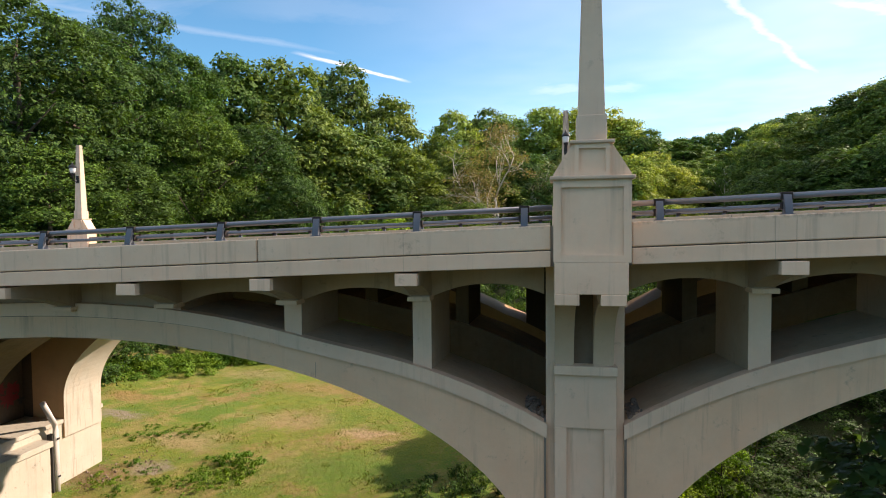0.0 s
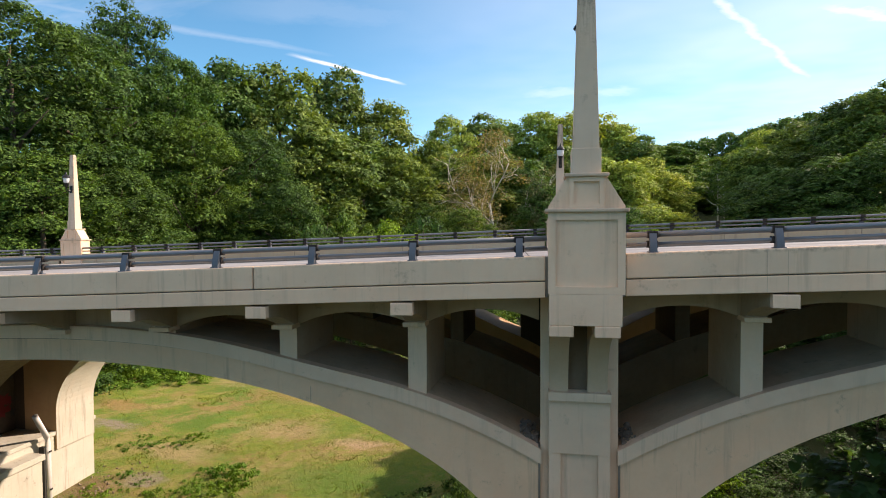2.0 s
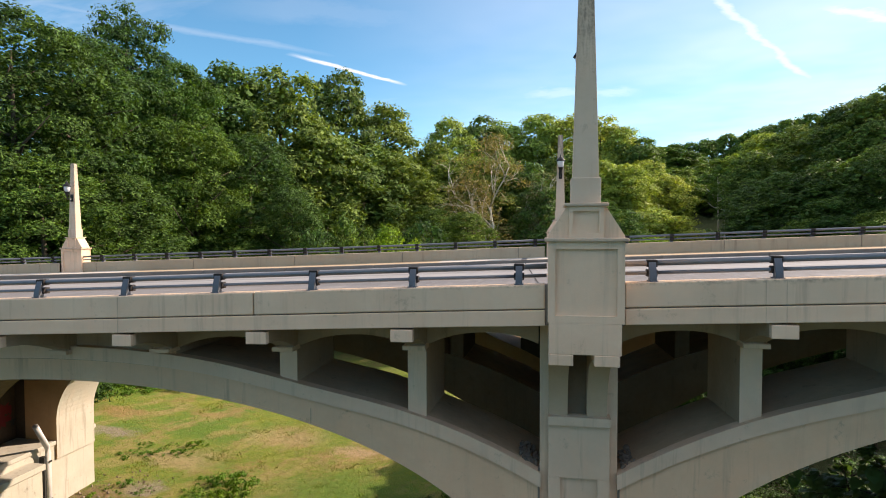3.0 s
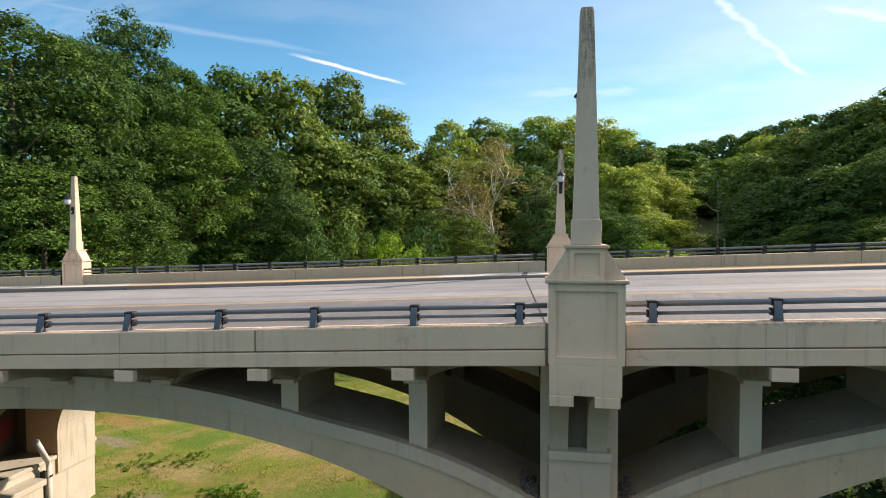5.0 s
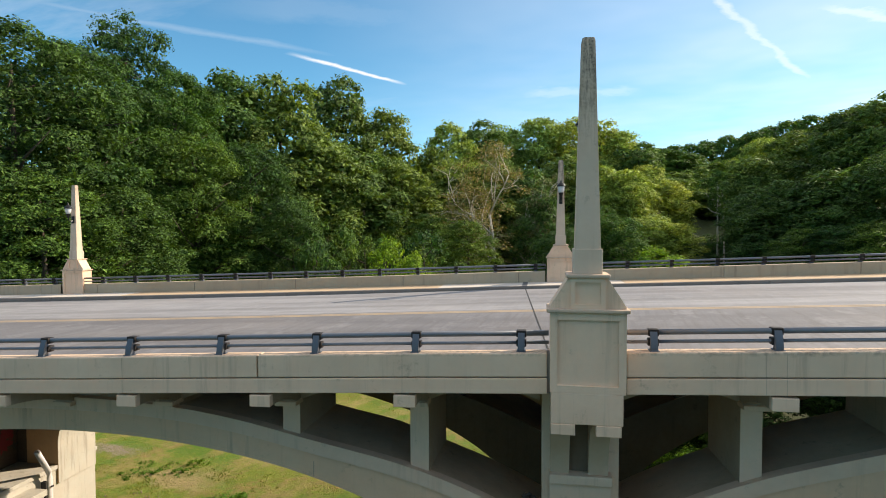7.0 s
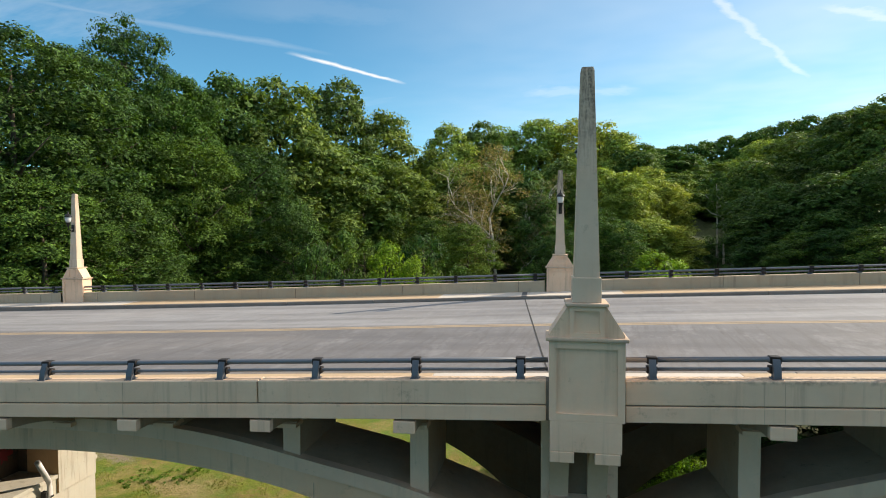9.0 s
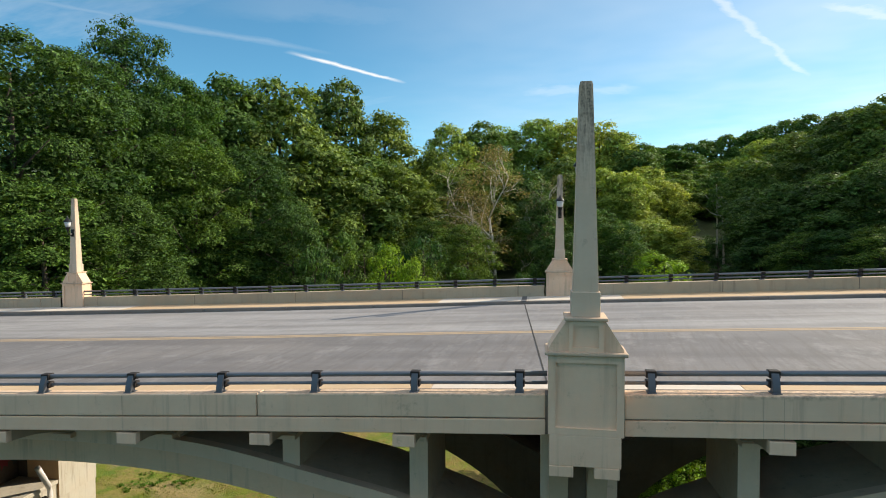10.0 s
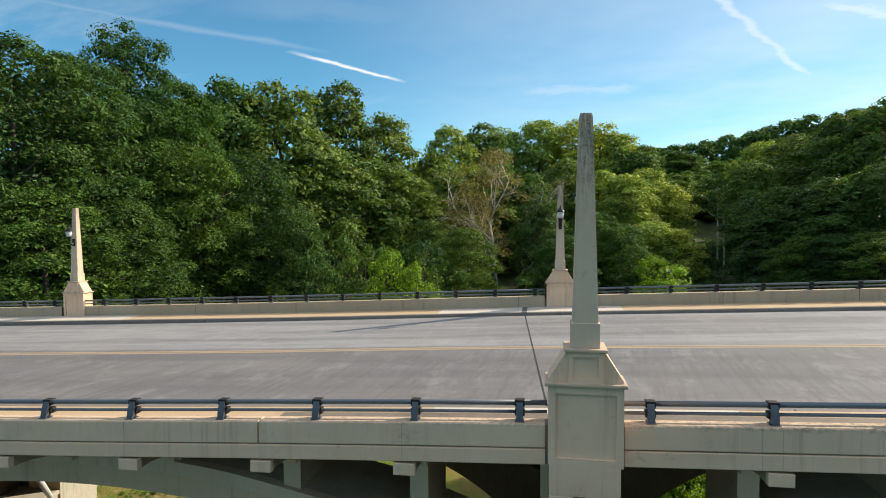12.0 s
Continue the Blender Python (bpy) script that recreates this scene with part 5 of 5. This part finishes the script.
def heart_leaf():
    """One large drooping heart-shaped leaf, folded along its rib; its stalk is at the origin."""
    bm = bmesh.new()
    rib = [bm.verts.new((0, 0, 0)), bm.verts.new((0.17, 0, 0.02)), bm.verts.new((0.40, 0, -0.04))]
    for s in (-1, 1):
        edge = [bm.verts.new((-0.06, s * 0.10, 0.02)), bm.verts.new((0.05, s * 0.19, 0.035)), bm.verts.new((0.22, s * 0.15, 0.02))]
        bm.faces.new((rib[0], rib[1], edge[1], edge[0]))
        bm.faces.new((rib[1], rib[2], edge[2], edge[1]))
    mesh = bpy.data.meshes.new("leaf")
    bm.to_mesh(mesh)
    bm.free()
    mesh.materials.append(M_LEAF_DARK)
    return mesh


def broadleaf_sapling(x, y, height, seed, leaf):
    rng = random.Random(seed)
    base = terrain(x, y)
    sapling = thing("broadleaf_sapling", "young tree with large dark green heart-shaped leaves", "tree", "broadleaf saplings", at=pose(x, y, base))
    bm = bmesh.new()
    add_tube(bm, [(0, 0, -0.3), (0.1, 0.05, height * 0.5), (0.05, -0.1, height)], [0.06, 0.045, 0.015], 7)
    part("trunk", bm, M_BARK, sapling, smooth=True)
    for i in range(9):
        z0 = height * (0.55 + 0.45 * i / 9)
        az, reach = i * 2.3 + rng.uniform(-0.4, 0.4), rng.uniform(0.9, 1.7)
        tip = Vector((math.cos(az) * reach, math.sin(az) * reach, z0 + rng.uniform(0.1, 0.5)))
        bm = bmesh.new()
        add_tube(bm, [(0.05, 0, z0), tuple(tip * 0.5 + Vector((0, 0, z0 * 0.5 + 0.12))), tuple(tip)], [0.03, 0.02, 0.008], 5)
        branch = part("branch", bm, M_BARK, sapling, smooth=True)
        for q in range(34):
            u = rng.uniform(0.25, 1.05)
            ob = new("leaf", leaf)
            ob.parent = branch
            spot = Vector((0.05, 0, z0)).lerp(tip, u) + Vector((rng.uniform(-0.25, 0.25), rng.uniform(-0.25, 0.25), rng.uniform(-0.2, 0.2)))
            ob.matrix_basis = Matrix.LocRotScale(spot, Euler((rng.uniform(-0.4, 0.4), rng.uniform(0.1, 0.8), az + rng.uniform(-1.3, 1.3))), (rng.uniform(0.6, 0.95),) * 3)


one_leaf = heart_leaf()
for i, (x, y, h) in enumerate(((8.3, 7.6, 5.3), (9.2, 9.2, 5.8), (8.6, 10.2, 4.8), (10.2, 8.2, 6.3), (11.2, 9.8, 6.8))):
    broadleaf_sapling(x, y, h, 40 + i, one_leaf)


# ---------- grass blades and rubble ----------
def grass_blades():
    rng = np.random.default_rng(8)
    n = 95000
    x, y = rng.uniform(-31, 3, n), rng.uniform(11.5, 40, n)
    tall = np.array([noise.noise(Vector((a * 0.55, b * 0.55, 7))) + 0.6 * noise.noise(Vector((a * 1.9, b * 1.9, 2))) for a, b in zip(x, y)])
    z = np.array([terrain(a, b) for a, b in zip(x, y)])
    h = rng.uniform(0.02, 0.05, n) + 0.16 * np.clip(tall - 0.05, 0, 0.8) * rng.uniform(0.5, 1.2, n)
    w, az = rng.uniform(0.010, 0.026, n), rng.uniform(0, math.tau, n)
    dx, dy = np.cos(az) * w, np.sin(az) * w
    lean = rng.normal(size=(2, n)) * 0.09
    v = np.stack([np.stack([x - dx, y - dy, z - 0.02], 1), np.stack([x + dx, y + dy, z - 0.02], 1), np.stack([x + lean[0], y + lean[1], z + h], 1)], 1).reshape(-1, 3)
    mesh = bpy.data.meshes.new("grass")
    mesh.from_pydata(v.tolist(), [], [(3 * i, 3 * i + 1, 3 * i + 2) for i in range(n)])
    mesh.materials.append(M_GRASS)
    tagged(new("grass", mesh), "short patchy green and dry meadow grass", "grass", kind="stuff")


grass_blades()


def rubble(name, x0, x1, y0, y1, count, size, seed, mat, label, ground):
    """Many broken pieces too small to count."""
    rng = random.Random(seed)
    bm = bmesh.new()
    for i in range(count):
        x, y = rng.uniform(x0, x1), rng.uniform(y0, y1)
        r = size * rng.uniform(0.4, 1.3)
        m = Matrix.LocRotScale((x, y, ground(x, y) + r * 0.25), Euler((rng.uniform(0, 3), rng.uniform(0, 3), rng.uniform(0, 3))), (r, r * rng.uniform(0.5, 0.9), r * rng.uniform(0.35, 0.7)))
        verts = bmesh.ops.create_icosphere(bm, subdivisions=1, radius=1, matrix=m)["verts"]
        for v in verts:
            v.co += Vector((rng.uniform(-1, 1), rng.uniform(-1, 1), rng.uniform(-1, 1))) * r * 0.16
    tagged(part(name, bm, mat), label, "rubble", kind="stuff")


def rib_top(x, y):
    return crown_line(far_from_pier(x)) + rise(x)


rubble("rubble", -1.12, -0.78, 1.98, 2.9, 70, 0.065, 3, M_DIRT_SHADE, "dark broken stones heaped beside the pier on the arch", rib_top)
rubble("rubble", 0.78, 1.05, 1.98, 2.8, 45, 0.055, 4, M_DIRT_SHADE, "dark broken stones heaped beside the pier on the arch", rib_top)
rubble("stones", -22.2, -18.8, 12.3, 16.5, 70, 0.075, 5, M_STONE, "loose stones and soil beside the pier foot", terrain)
